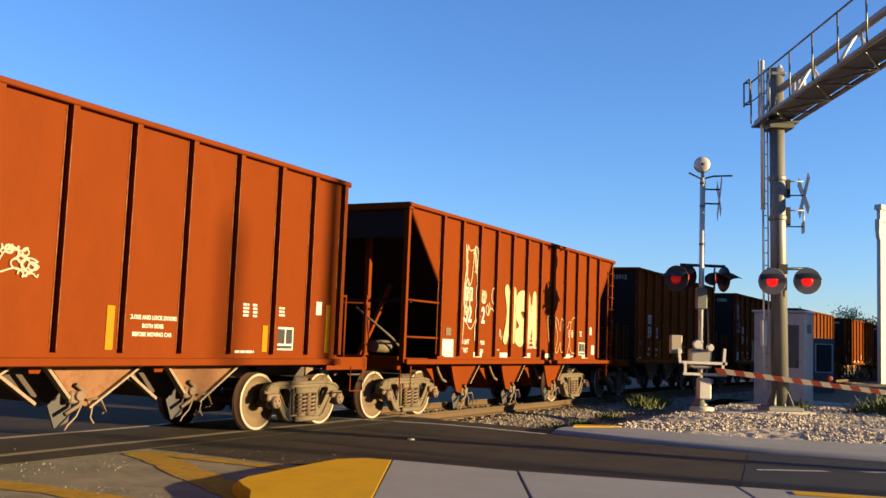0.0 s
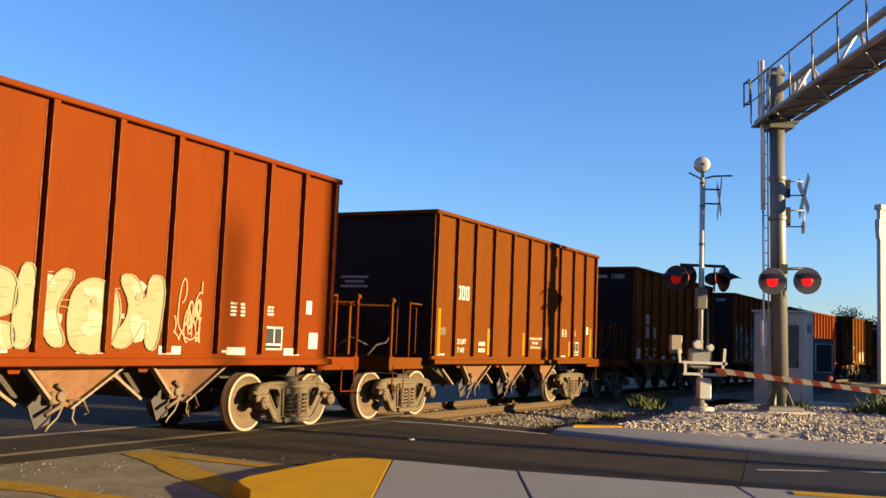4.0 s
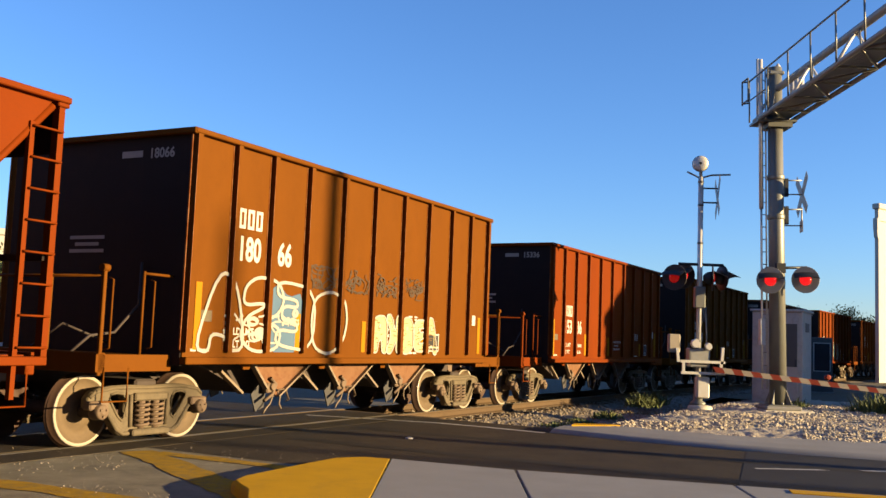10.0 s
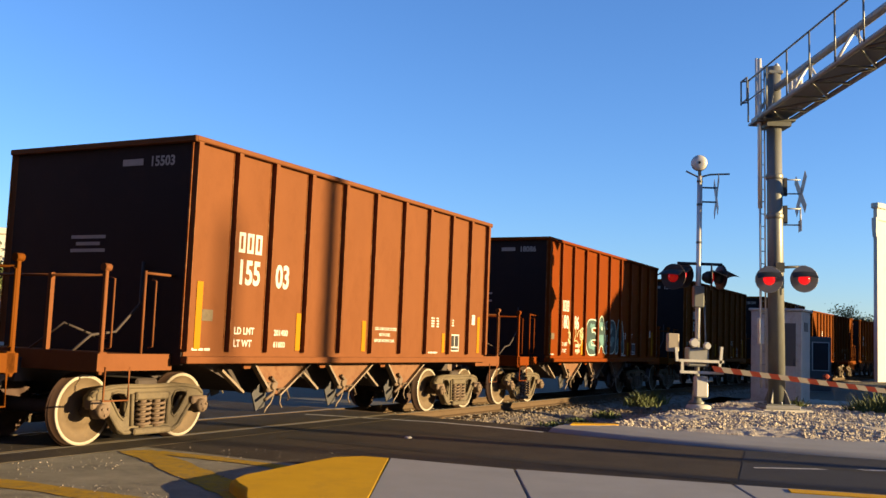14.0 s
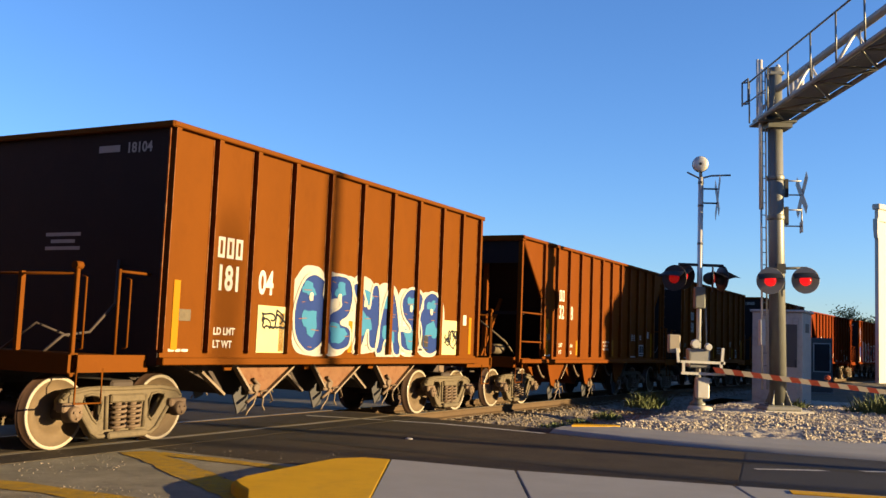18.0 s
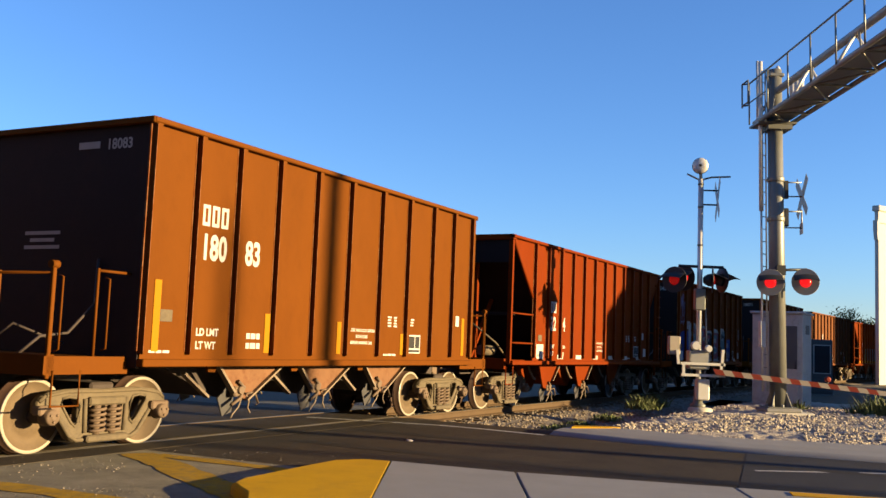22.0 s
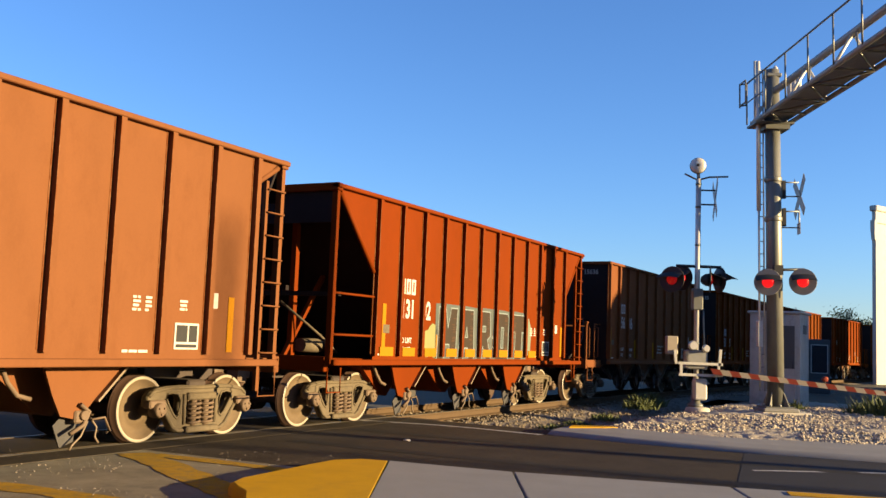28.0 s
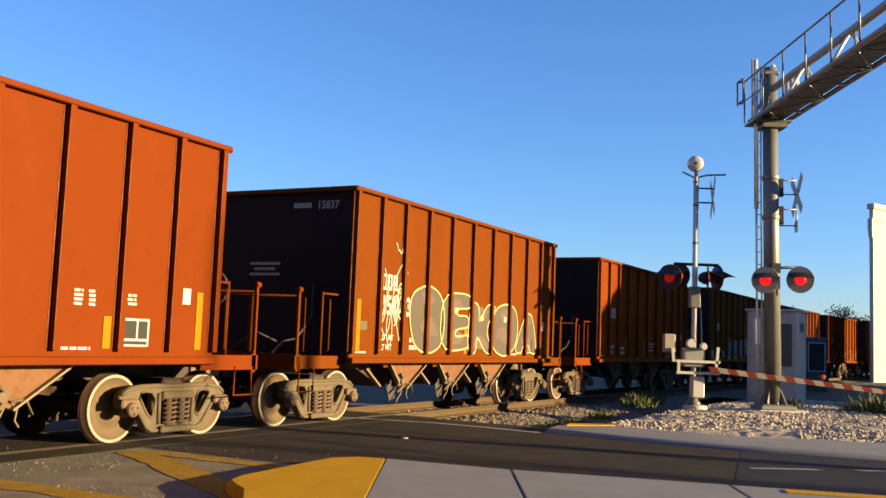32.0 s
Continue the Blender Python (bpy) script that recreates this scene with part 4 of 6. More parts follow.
def side_frame_mesh():
    """Cast truck side frame with two oval windows and a spring opening."""
    half = [(0.0, 0.775), (0.35, 0.79), (0.62, 0.785), (0.84, 0.76), (0.97, 0.71), (1.04, 0.63), (1.04, 0.50), (1.00, 0.50), (0.98, 0.58), (0.84, 0.60), (0.79, 0.53), (0.76, 0.47), (0.66, 0.33), (0.54, 0.16), (0.46, 0.11), (0.0, 0.10)]
    outline = half[::-1] + [(-x, z) for x, z in half[1:-1]]
    hole_c = [(-0.27, 0.22), (0.27, 0.22), (0.29, 0.60), (0.22, 0.68), (-0.22, 0.68), (-0.29, 0.60)]
    drop = [(0.42, 0.36), (0.47, 0.31), (0.54, 0.37), (0.63, 0.50), (0.70, 0.60), (0.68, 0.67), (0.58, 0.69), (0.46, 0.67), (0.41, 0.58)]
    me = plate(outline, [drop, [(-x, z) for x, z in drop], hole_c], -0.06, 0.06)
    # raised rims and spring seat
    for s in (-1, 1):
        ring = [(s * x, z) for x, z in drop]
        me.tube([(x, -0.06, z) for x, z in ring + ring[:1]], 0.02, 5, 0, False)
        me.tube([(s * 0.32, -0.065, 0.22), (s * 0.34, -0.07, 0.66)], 0.03, 6)
    me.tube([(-1.02, -0.05, 0.64), (-0.93, -0.05, 0.71), (-0.60, -0.06, 0.76), (0, -0.06, 0.75), (0.60, -0.06, 0.76), (0.93, -0.05, 0.71), (1.02, -0.05, 0.64)], 0.028, 6)
    me.tube([(-0.80, -0.06, 0.53), (-0.56, -0.07, 0.20), (-0.45, -0.07, 0.135), (0.45, -0.07, 0.135), (0.56, -0.07, 0.20), (0.80, -0.06, 0.53)], 0.03, 6)
    me.box(-0.34, 0.34, -0.15, 0.05, 0.10, 0.19, 0, None, 0.02)
    me.box(-0.30, 0.30, -0.12, 0.05, 0.57, 0.68, 0, None, 0.02)
    return me


def spring_mesh(r, w):
    turns, n = 5.5, 66
    me = Mesh().tube([(r * math.cos(2 * math.pi * turns * i / n), r * math.sin(2 * math.pi * turns * i / n), 0.20 + 0.37 * i / n) for i in range(n + 1)], w, 6)
    return me.lathe([(0.19, r * 0.5), (0.58, r * 0.5)], 8, "z", (0, 0, 0), [0])


def wheel_mesh(flip):
    """A wheel turned on y; its outer face looks to -y unless flipped."""
    prof = [(a, r * 0.963) for a, r in [(-0.072, 0.10), (-0.070, 0.19), (-0.015, 0.24), (-0.010, 0.33), (-0.060, 0.402), (-0.068, 0.412), (-0.068, 0.450), (-0.060, 0.457), (0.045, 0.462), (0.05, 0.485), (0.07, 0.488), (0.078, 0.46), (0.078, 0.39), (0.04, 0.36), (0.03, 0.22), (0.07, 0.10)]]
    mats = [0, 0, 0, 0, 0, 1, 2, 3, 3, 3, 3, 3, 3, 3, 3]
    if flip:
        prof = [(-a, r) for a, r in prof][::-1]
        mats = mats[::-1]
    return Mesh().lathe(prof, 40, "y", (0, 0, 0), mats)


def bearing_mesh():
    me = Mesh().lathe([(-0.155, 0.03), (-0.145, 0.035), (-0.145, 0.085), (-0.125, 0.10), (-0.06, 0.105), (0.0, 0.115)], 16, "y")
    me.box(-0.16, 0.16, -0.08, 0.06, 0.02, 0.14, 0, None, 0.02)
    for k in range(3):
        a = 2.1 * k + 0.5
        me.lathe([(-0.165, 0.016), (-0.14, 0.016)], 6, "y", (0.055 * math.cos(a), 0, 0.055 * math.sin(a)))
    return me


FRAME_DATA = side_frame_mesh().data("truck_side_frame", truck_iron)
SPRING_DATA = spring_mesh(0.105, 0.022).data("spring", spring_iron)
BEARING_DATA = bearing_mesh().data("bearing_cap", spring_iron)
WHEEL_NEAR = wheel_mesh(False).data("wheel", [wheel_face, wheel_rim, wheel_tread, flange_rust])
WHEEL_FAR = wheel_mesh(True).data("wheel", [wheel_face, wheel_rim, wheel_tread, flange_rust])
AXLE_DATA = Mesh().lathe([(-1.12, 0.05), (-1.08, 0.075), (-0.82, 0.085), (-0.66, 0.105), (0.0, 0.085), (0.66, 0.105), (0.82, 0.085), (1.08, 0.075), (1.12, 0.05)], 14, "y").data("wheelset", dark_iron)
BOLSTER_DATA = Mesh().box(-0.20, 0.20, -1.02, 1.02, 0.58, 0.86, 0, None, 0.03).box(-0.30, 0.30, -0.3, 0.3, 0.86, 1.0).data("bolster", dark_iron)
BEAM_DATA = Mesh().box(-0.04, 0.04, -0.85, 0.85, 0.36, 0.50).data("brake_beam", dark_iron)


def add_trucks(car, centres=(-TRUCK_AT, TRUCK_AT)):
    for tx in centres:
        part("bolster", BOLSTER_DATA, None, car, at=(tx, 0, 0))
        for bx in (-0.38, 0.38):
            part("brake_beam", BEAM_DATA, None, car, at=(tx + bx, 0, 0))
        for side in (-1, 1):
            m = pose(tx, side * 1.02, 0, 0, 0, 0 if side < 0 else 180)
            fr = part("truck_side_frame", FRAME_DATA, None, car, "cast grey brown truck side frame", m)
            for sx in (-0.13, 0.13):
                part("spring", SPRING_DATA, None, fr, "rusty coil spring", (sx, -0.05, 0))
            part("spring", SPRING_DATA, None, fr, "rusty coil spring", (0.0, 0.12, 0))
            for bx in (-AXLE, AXLE):
                part("bearing_cap", BEARING_DATA, None, fr, at=(bx * 1.03, -0.05, 0.455))
        for ax in (-AXLE, AXLE):
            ws = part("wheelset", AXLE_DATA, None, car, at=(tx + ax, 0, WHEEL_R))
            part("wheel", WHEEL_NEAR, None, ws, "worn steel wheel with a pale rim", (0, -0.755, 0))
            part("wheel", WHEEL_FAR, None, ws, "worn steel wheel with a pale rim", (0, 0.755, 0))


COUPLER_DATA = Mesh().box(-0.30, 0.10, -0.07, 0.07, 0.80, 0.96, 0, None, 0.02).prism([(0.10, 0.72), (0.33, 0.74), (0.33, 1.00), (0.10, 1.02)], -0.13, 0.10).tube([(0.0, -0.2, 0.85), (0.02, -0.24, 0.55), (0.2, -0.26, 0.42), (0.32, -0.24, 0.5)], 0.028, 8).data("coupler", spring_iron)
STEP_DATA = Mesh().tube([(-0.20, 0, 1.05), (-0.20, 0, 0.62), (0.20, 0, 0.62), (0.20, 0, 1.05)], 0.016, 6).data("stirrup_step", car_paint)
GRAB_DATA = Mesh().tube([(0, 0, 0.0), (0, -0.07, 0.02), (0, -0.07, 0.9), (0, 0, 0.92)], 0.013, 6).data("grab_iron", car_paint)


def add_under(car, half):
    """Centre sill, end sills, couplers and steps."""
    part("centre_sill", Mesh().box(-6.0, 6.0, -0.18, 0.18, 0.80, 1.12), dark_iron, car)
    for e in (-1, 1):
        part("coupler", COUPLER_DATA, None, car, "rusty cast coupler", pose(6.02 * e, 0, 0, 0, 0, 0 if e > 0 else 180))
        part("end_sill", Mesh().box(5.86 * e - 0.06, 5.86 * e + 0.06, -1.5, 1.5, 0.98, 1.24, 0, None, 0.01), car_paint, car)
        for side in (-1, 1):
            part("stirrup_step", STEP_DATA, None, car, at=(5.62 * e, side * 1.50, 0))


def pockets(car, starts, style):
    """Discharge hoppers: sloping bin, side plates, gate with its latch, straps."""
    for x in starts:
        if style == "saw":
            pts = [(x, SILL), (x + 0.42, 0.66), (x + 0.60, 0.58), (x + 1.50, SILL)]
            back = [(x - 0.9, SILL), (x + 0.40, 0.60), (x + 0.55, 0.58), (x + 1.48, SILL)]
        else:
            pts = [(x, SILL), (x + 0.16, 0.74), (x + 0.30, 0.48), (x + 0.58, 0.42), (x + 0.80, 0.66), (x + 1.30, SILL)]
            back = [(x - 0.5, SILL), (x + 0.28, 0.50), (x + 0.55, 0.44), (x + 1.28, SILL)]
        bin_ = part("hopper_pocket", Mesh().prism(back, -0.95, 0.95), dark_iron if style == "saw" else car_paint, car, "dusty steel discharge hopper")
        for side in (-1, 1):
            y = side * 1.335
            part("side_plate", Mesh().prism(pts, y - 0.02, y + 0.02), hopper_dust if style == "saw" else car_paint, bin_)
            # flange along the slope
            a, b = Vector((pts[-2][0], y, pts[-2][1])), Vector((pts[-1][0], y, pts[-1][1]))
            d = (b - a).normalized()
            ang = math.degrees(math.atan2(d.z, d.x))
            part("flange", Mesh().box(0, (b - a).length, -0.06, 0.06, -0.03, 0.0), strap_steel, bin_, "", pose(a.x, y + side * 0.03, a.z, 0, -ang, 0))
            lx, lz = pts[-3][0] + 0.02, pts[-3][1]
            latch = Mesh().box(lx - 0.10, lx + 0.06, y - 0.05, y + 0.05, lz - 0.04, lz + 0.12, 0, None, 0.02)
            latch.tube([(lx - 0.05, y + side * 0.06, lz + 0.20), (lx + 0.10, y + side * 0.06, lz + 0.10), (lx + 0.02, y + side * 0.06, lz - 0.06), (lx - 0.18, y + side * 0.06, lz - 0.16)], 0.028, 6)
            latch.tube([(lx + 0.15, y + side * 0.05, lz + 0.0), (lx + 0.36, y + side * 0.05, lz + 0.02), (lx + 0.46, y + side * 0.05, lz - 0.16), (lx + 0.40, y + side * 0.05, lz - 0.18)], 0.016, 6)
            latch.lathe([(-0.04, 0.06), (0.04, 0.06)], 10, "y", (lx + 0.02, y + side * 0.05, lz + 0.06))
            part("gate_latch", latch, spring_iron, bin_, "rusty gate latch")
            legs = Mesh().tube([(lx + 0.12, y + side * 0.02, lz - 0.02), (lx + 0.02, y + side * 0.03, lz - 0.20), (lx - 0.10, y + side * 0.03, lz - 0.30), (lx - 0.14, y + side * 0.03, lz - 0.36)], 0.013, 6)
            legs.tube([(lx + 0.16, y + side * 0.02, lz + 0.02), (lx + 0.26, y + side * 0.03, lz - 0.10), (lx + 0.24, y + side * 0.03, lz - 0.22), (lx + 0.30, y + side * 0.03, lz - 0.30)], 0.013, 6)
            part("gate_lever", legs, strap_steel, bin_, "pale worn gate lever")
            part("chute_plate", Mesh().prism([(lx - 0.30, lz - 0.06), (lx - 0.18, lz - 0.34), (lx + 0.02, lz - 0.28), (lx + 0.06, lz + 0.02), (lx - 0.12, lz + 0.10)], y - side * 0.10 - 0.01, y - side * 0.10 + 0.01), chute_steel, bin_, "dull grey chute plate")
        if style == "saw":
            for side in (-1, 1):
                y = side * 1.40
                m = pose(x - 0.10, y, SILL - 0.02, 0, 46, 0)
                part("strap", Mesh().box(0, 0.55, -0.045, 0.045, -0.02, 0.02), strap_steel, bin_, "pale worn steel strap", m)
                m = pose(x - 0.50, y - side * 0.25, SILL - 0.16, 0, 33, 0)
                part("strap", Mesh().box(0, 0.62, -0.045, 0.045, -0.02, 0.02), strap_steel, bin_, "pale worn steel strap", m)
                part("lug", Mesh().prism([(x - 0.34, SILL), (x - 0.30, 1.0), (x - 0.16, 1.0), (x - 0.10, SILL)], y - 0.02, y + 0.02), car_paint, bin_)
        else:
            part("air_pipe", Mesh().tube([(x - 0.5, -1.25, SILL), (x - 0.42, -1.3, 0.9), (x - 0.3, -1.32, 0.75), (x - 0.1, -1.3, 0.7)], 0.03, 6), spring_iron, bin_)


def add_ribs(car, xs, z_top):
    data = Mesh().prism([(-0.045, 1.27), (0.045, 1.27), (0.045, z_top), (-0.045, z_top)], -0.097, 0.0)
    # thin chipped paint along the edges
    data.box(-0.082, -0.066, -0.026, 0.0, 1.30, z_top, 1).box(-0.047, -0.036, -0.0995, -0.088, 1.30, z_top - 0.02, 1)
    data = data.data("rib", [car_paint, chipped])
    for x in xs:
        part("rib", data, None, car, at=(x, -HALF_W, 0))
        part("rib", data, None, car, at=(x, HALF_W + 0.097, 0))


def build_box_car(z_top):
    """High-sided hopper with upright bulkheads and railed end platforms."""
    L = 4.68
    car = thing("hopper_car", "", "hopper car")
    for side in (-1, 1):
        part("side_sheet", Mesh().box(-L, L, side * HALF_W - 0.02, side * HALF_W + 0.02, SILL + 0.06, z_top - 0.05), car_paint, car)
        part("side_sill", Mesh().box(-L - 0.02, L + 0.02, side * (HALF_W + 0.035) - 0.075, side * (HALF_W + 0.035) + 0.065, SILL - 0.03, SILL + 0.07, 0, None, 0.01), car_paint, car)
        part("top_chord", Mesh().box(-L - 0.08, L + 0.08, side * (HALF_W + 0.03) - 0.08, side * (HALF_W + 0.03) + 0.07, z_top - 0.05, z_top + 0.025, 0, None, 0.012), car_paint, car)
    add_ribs(car, [-4.66, -3.82, -2.97, -2.04, -1.05, -0.06, 0.96, 1.94, 2.91, 3.79, 4.64], z_top - 0.052)
    for e in (-1, 1):
        part("bulkhead", Mesh().box(e * L - 0.025, e * L + 0.025, -HALF_W, HALF_W, SILL - 0.05, z_top - 0.05), shaded_end_black, car, "dark painted end bulkhead, shade in its colour")
        part("end_chord", Mesh().box(e * L - 0.10, e * L + 0.10, -HALF_W - 0.1, HALF_W + 0.1, z_top - 0.06, z_top + 0.027, 0, None, 0.012), car_paint, car)
        part("end_platform", Mesh().box(min(e * L, e * 5.9), max(e * L, e * 5.9), -1.45, 1.45, 1.16, 1.21).box(min(e * L, e * 5.95), max(e * L, e * 5.95), -1.50, -1.42, 1.0, 1.22).box(min(e * L, e * 5.95), max(e * L, e * 5.95), 1.42, 1.50, 1.0, 1.22), car_paint, car)
        for side in (-1, 1):
            y = side * 1.47
            ps = part("rail_post", Mesh().box(e * 5.88 - 0.026, e * 5.88 + 0.026, y - 0.026, y + 0.026, 0.95, 2.30, 0, None, 0.008).lathe([(-0.05, 0.05), (0.05, 0.05)], 12, "x", (e * 5.88, y, 2.32)), car_paint, car)
            part("grab_iron", GRAB_DATA, None, ps, at=pose(e * 5.80, y, 1.28, 0, 0, 0 if side < 0 else 180))
            hb = part("hand_bar", Mesh().tube([(e * (L + 0.02), y, 2.30), (e * 5.22, y, 2.30)], 0.02, 8).tube([(e * 5.22, y, 2.33), (e * 5.22, y, 1.22)], 0.018, 8), car_paint, car)
            part("grab_iron", GRAB_DATA, None, hb, at=pose(e * 5.10, y, 1.30, 0, 0, 0 if side < 0 else 180))
            part("inner_post", Mesh().box(e * 5.88 - 0.03, e * 5.88 + 0.03, side * 0.55 - 0.03, side * 0.55 + 0.03, 1.15, 2.25), car_paint, car)
        part("cross_rail", Mesh().tube([(e * 5.88, -1.47, 2.22), (e * 5.88, 1.47, 2.22)], 0.018, 8), car_paint, car)
    part("brake_wheel", Mesh().tube([(5.75 + 0.0, -0.75 + 0.28 * math.cos(a / 10 * math.pi), 2.25 + 0.28 * math.sin(a / 10 * math.pi)) for a in range(21)], 0.02, 6), dark_iron, car)
    part("brake_cylinder", Mesh().lathe([(-0.35, 0.13), (0.35, 0.13)], 14, "x", (5.2, -0.5, 1.42)).tube([(4.8, -0.9, 1.3), (5.4, -0.95, 1.35), (5.7, -0.4, 1.3)], 0.02, 6), dark_iron, car)
    part("brake_lever", Mesh().tube([(5.05, -0.95, 1.22), (5.12, -0.92, 1.75), (5.02, -0.80, 2.05)], 0.025, 6).tube([(5.12, -0.92, 1.75), (5.55, -0.7, 1.95), (5.74, -0.75, 2.2)], 0.016, 6), truck_iron, car)
    part("brake_housing", Mesh().box(5.62, 5.76, -0.92, -0.58, 1.98, 2.42, 0, None, 0.03).tube([(5.7, -0.75, 1.98), (5.7, -0.78, 1.22)], 0.022, 6), spring_iron, car)
    part("air_pipe", Mesh().tube([(-5.85, -0.95, 1.22), (-5.6, -1.0, 1.45), (-5.1, -0.9, 1.5), (-4.75, -0.95, 1.9), (-4.74, -0.95, 2.5)], 0.02, 6).tube([(-5.5, 0.2, 1.22), (-5.4, -0.3, 1.6), (-4.8, -0.5, 1.35)], 0.018, 6), dark_iron, car)
    part("floor_sheet", Mesh().box(-L, L, -HALF_W, HALF_W, SILL - 0.02, SILL + 0.02), dark_iron, car)
    part("load", Mesh().box(-L + 0.03, L - 0.03, -HALF_W + 0.03, HALF_W - 0.03, 1.3, 2.6), ballast_mat, car, "grey crushed stone load")
    pockets(car, (-2.78, -0.83, 1.12), "saw")
    add_under(car, L)
    add_trucks(car, (-4.58, 4.71))
    return car


def build_slope_car(z_top, L, end_w):
    """Hopper with slope-sheet ends, open end frames and a corner ladder."""
    E_ = 6.04 if L < 4.9 else 5.62
    ends = {-1: E_, 1: E_ - 0.20 if L < 4.9 else E_ - 0.13}
    lefts = {-1: L, 1: L - 0.15}
    R_, M_ = ends[1], lefts[1]
    car = thing("hopper_car", "", "hopper car")
    for side in (-1, 1):
        y = side * HALF_W
        low = 2.75 if L < 4.9 else 3.85
        pts = [(-L, SILL + 0.06), (M_, SILL + 0.06), (M_, low), (R_ - 0.1, z_top - 0.03), (-E_ + 0.1, z_top - 0.03), (-L, low)]
        part("side_sheet", Mesh().prism(pts, y - 0.02, y + 0.02), car_paint, car)
        part("side_sill", Mesh().box(-E_, R_, side * (HALF_W + 0.035) - 0.075, side * (HALF_W + 0.035) + 0.065, SILL - 0.03, SILL + 0.07, 0, None, 0.01), car_paint, car)
        part("top_chord", Mesh().box(-E_ - 0.08, R_ + 0.08, side * (HALF_W + 0.03) - 0.08, side * (HALF_W + 0.03) + 0.07, z_top - 0.05, z_top + 0.025, 0, None, 0.012), car_paint, car)
        for e in (-1, 1):
            q = ends[e]
            a, b = Vector((e * lefts[e], y, low)), Vector((e * (q - 0.1), y, z_top - 0.1))
            part("slope_edge", Mesh().tube([a - (b - a) * 0.02, b], 0.045, 6), car_paint, car)
            post = part("corner_post", Mesh().box(e * q - 0.04, e * q + 0.04, y - 0.05, y + 0.05, SILL, z_top - 0.05), car_paint, car)
            if L < 4.9 and e < 0:
                for z in (1.63, 2.35):
                    part("hand_rail", Mesh().tube([(e * E_, y - side * -0.03, z), (e * L, y - side * -0.03, z)], 0.022, 8), car_paint, car)
            if e > 0:
                lx = R_ - 0.38
                ld = part("ladder", Mesh().box(lx - 0.03, lx + 0.03, y - 0.05, y + 0.01, 0.72, z_top - 0.35), car_paint, car)
                for i in range(8):
                    z = 1.30 + 0.36 * i
                    part("rung", Mesh().tube([(lx, y + side * 0.03, z), (lx, y + side * 0.09, z), (R_, y + side * 0.09, z), (R_, y + side * 0.03, z)], 0.014, 6), car_paint, ld)
    n = 11
    add_ribs(car, [-L + (L + M_) * i / n for i in range(n + 1)], z_top - 0.052)
    for e in (-1, 1):
        # slope sheet from the top of the end down into the car
        q = ends[e]
        k = Vector((e * (q - 0.05), 0, z_top - 0.08)), Vector((e * (L - 1.55 if L < 4.9 else L - 0.9), 0, 1.2))
        d = k[1] - k[0]
        nrm = Vector((d.z, 0, -d.x)).normalized() * 0.02
        pts = [(k[0].x - nrm.x, k[0].z - nrm.z), (k[1].x - nrm.x, k[1].z - nrm.z), (k[1].x + nrm.x, k[1].z + nrm.z), (k[0].x + nrm.x, k[0].z + nrm.z)]
        # sheet, panel and brace take the near-black that holds the shade under the slope
        part("slope_sheet", Mesh().prism(pts, -HALF_W + 0.03, HALF_W - 0.03), shaded_end_black, car)
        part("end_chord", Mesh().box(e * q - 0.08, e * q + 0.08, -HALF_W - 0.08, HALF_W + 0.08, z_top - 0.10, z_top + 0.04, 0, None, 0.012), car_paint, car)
        part("end_panel", Mesh().box(e * q - 0.02, e * q + 0.02, -HALF_W, HALF_W, z_top - 0.65, z_top - 0.05), shaded_end_black, car)
        for y in (-0.55, 0.55):
            part("end_brace", Mesh().prism([(e * 5.86, SILL), (e * 5.86 + 0.08, SILL), (e * 4.7 + 0.08, 2.75), (e * 4.7, 2.75)], y - 0.04, y + 0.04), car_paint, car)
            part("end_post", Mesh().box(e * 5.55 - 0.05, e * 5.55 + 0.05, y - 0.05, y + 0.05, SILL, z_top - 0.1), car_paint, car)
        part("cross_brace", Mesh().box(e * 5.80 - 0.04, e * 5.80 + 0.04, -HALF_W, HALF_W, 2.30, 2.38), shaded_end_black, car)
        part("end_platform", Mesh().box(min(e * (L - 0.3), e * 5.9), max(e * (L - 0.3), e * 5.9), -1.5, 1.5, 1.16, 1.21), car_paint, car)
    part("air_reservoir", Mesh().lathe([(-0.4, 0.10), (-0.36, 0.19), (0.36, 0.19), (0.4, 0.10)], 16, "y", (5.2, -0.4, 1.55)), dark_iron, car)
    part("brake_cylinder", Mesh().lathe([(-0.3, 0.13), (0.3, 0.13)], 14, "x", (-5.2, -0.7, 1.42)).tube([(-4.8, -1.0, 1.3), (-5.4, -1.05, 1.6), (-5.7, -0.4, 2.2)], 0.025, 6), truck_iron, car)
    part("load", Mesh().box(-3.0, 3.0, -HALF_W + 0.03, HALF_W - 0.03, 1.3, 2.6), ballast_mat, car, "grey crushed stone load")
    part("floor_sheet", Mesh().box(-L + 0.6, L - 0.6, -HALF_W, HALF_W, SILL - 0.02, SILL + 0.02), dark_iron, car)
    pockets(car, (-3.5, -1.0, 1.6), "bin")
    add_under(car, L)
    add_trucks(car, (-4.72, 4.46) if L < 4.9 else (-4.80, 4.66))
    return car


# ---- lettering and spray paint ----
TEXT = {}


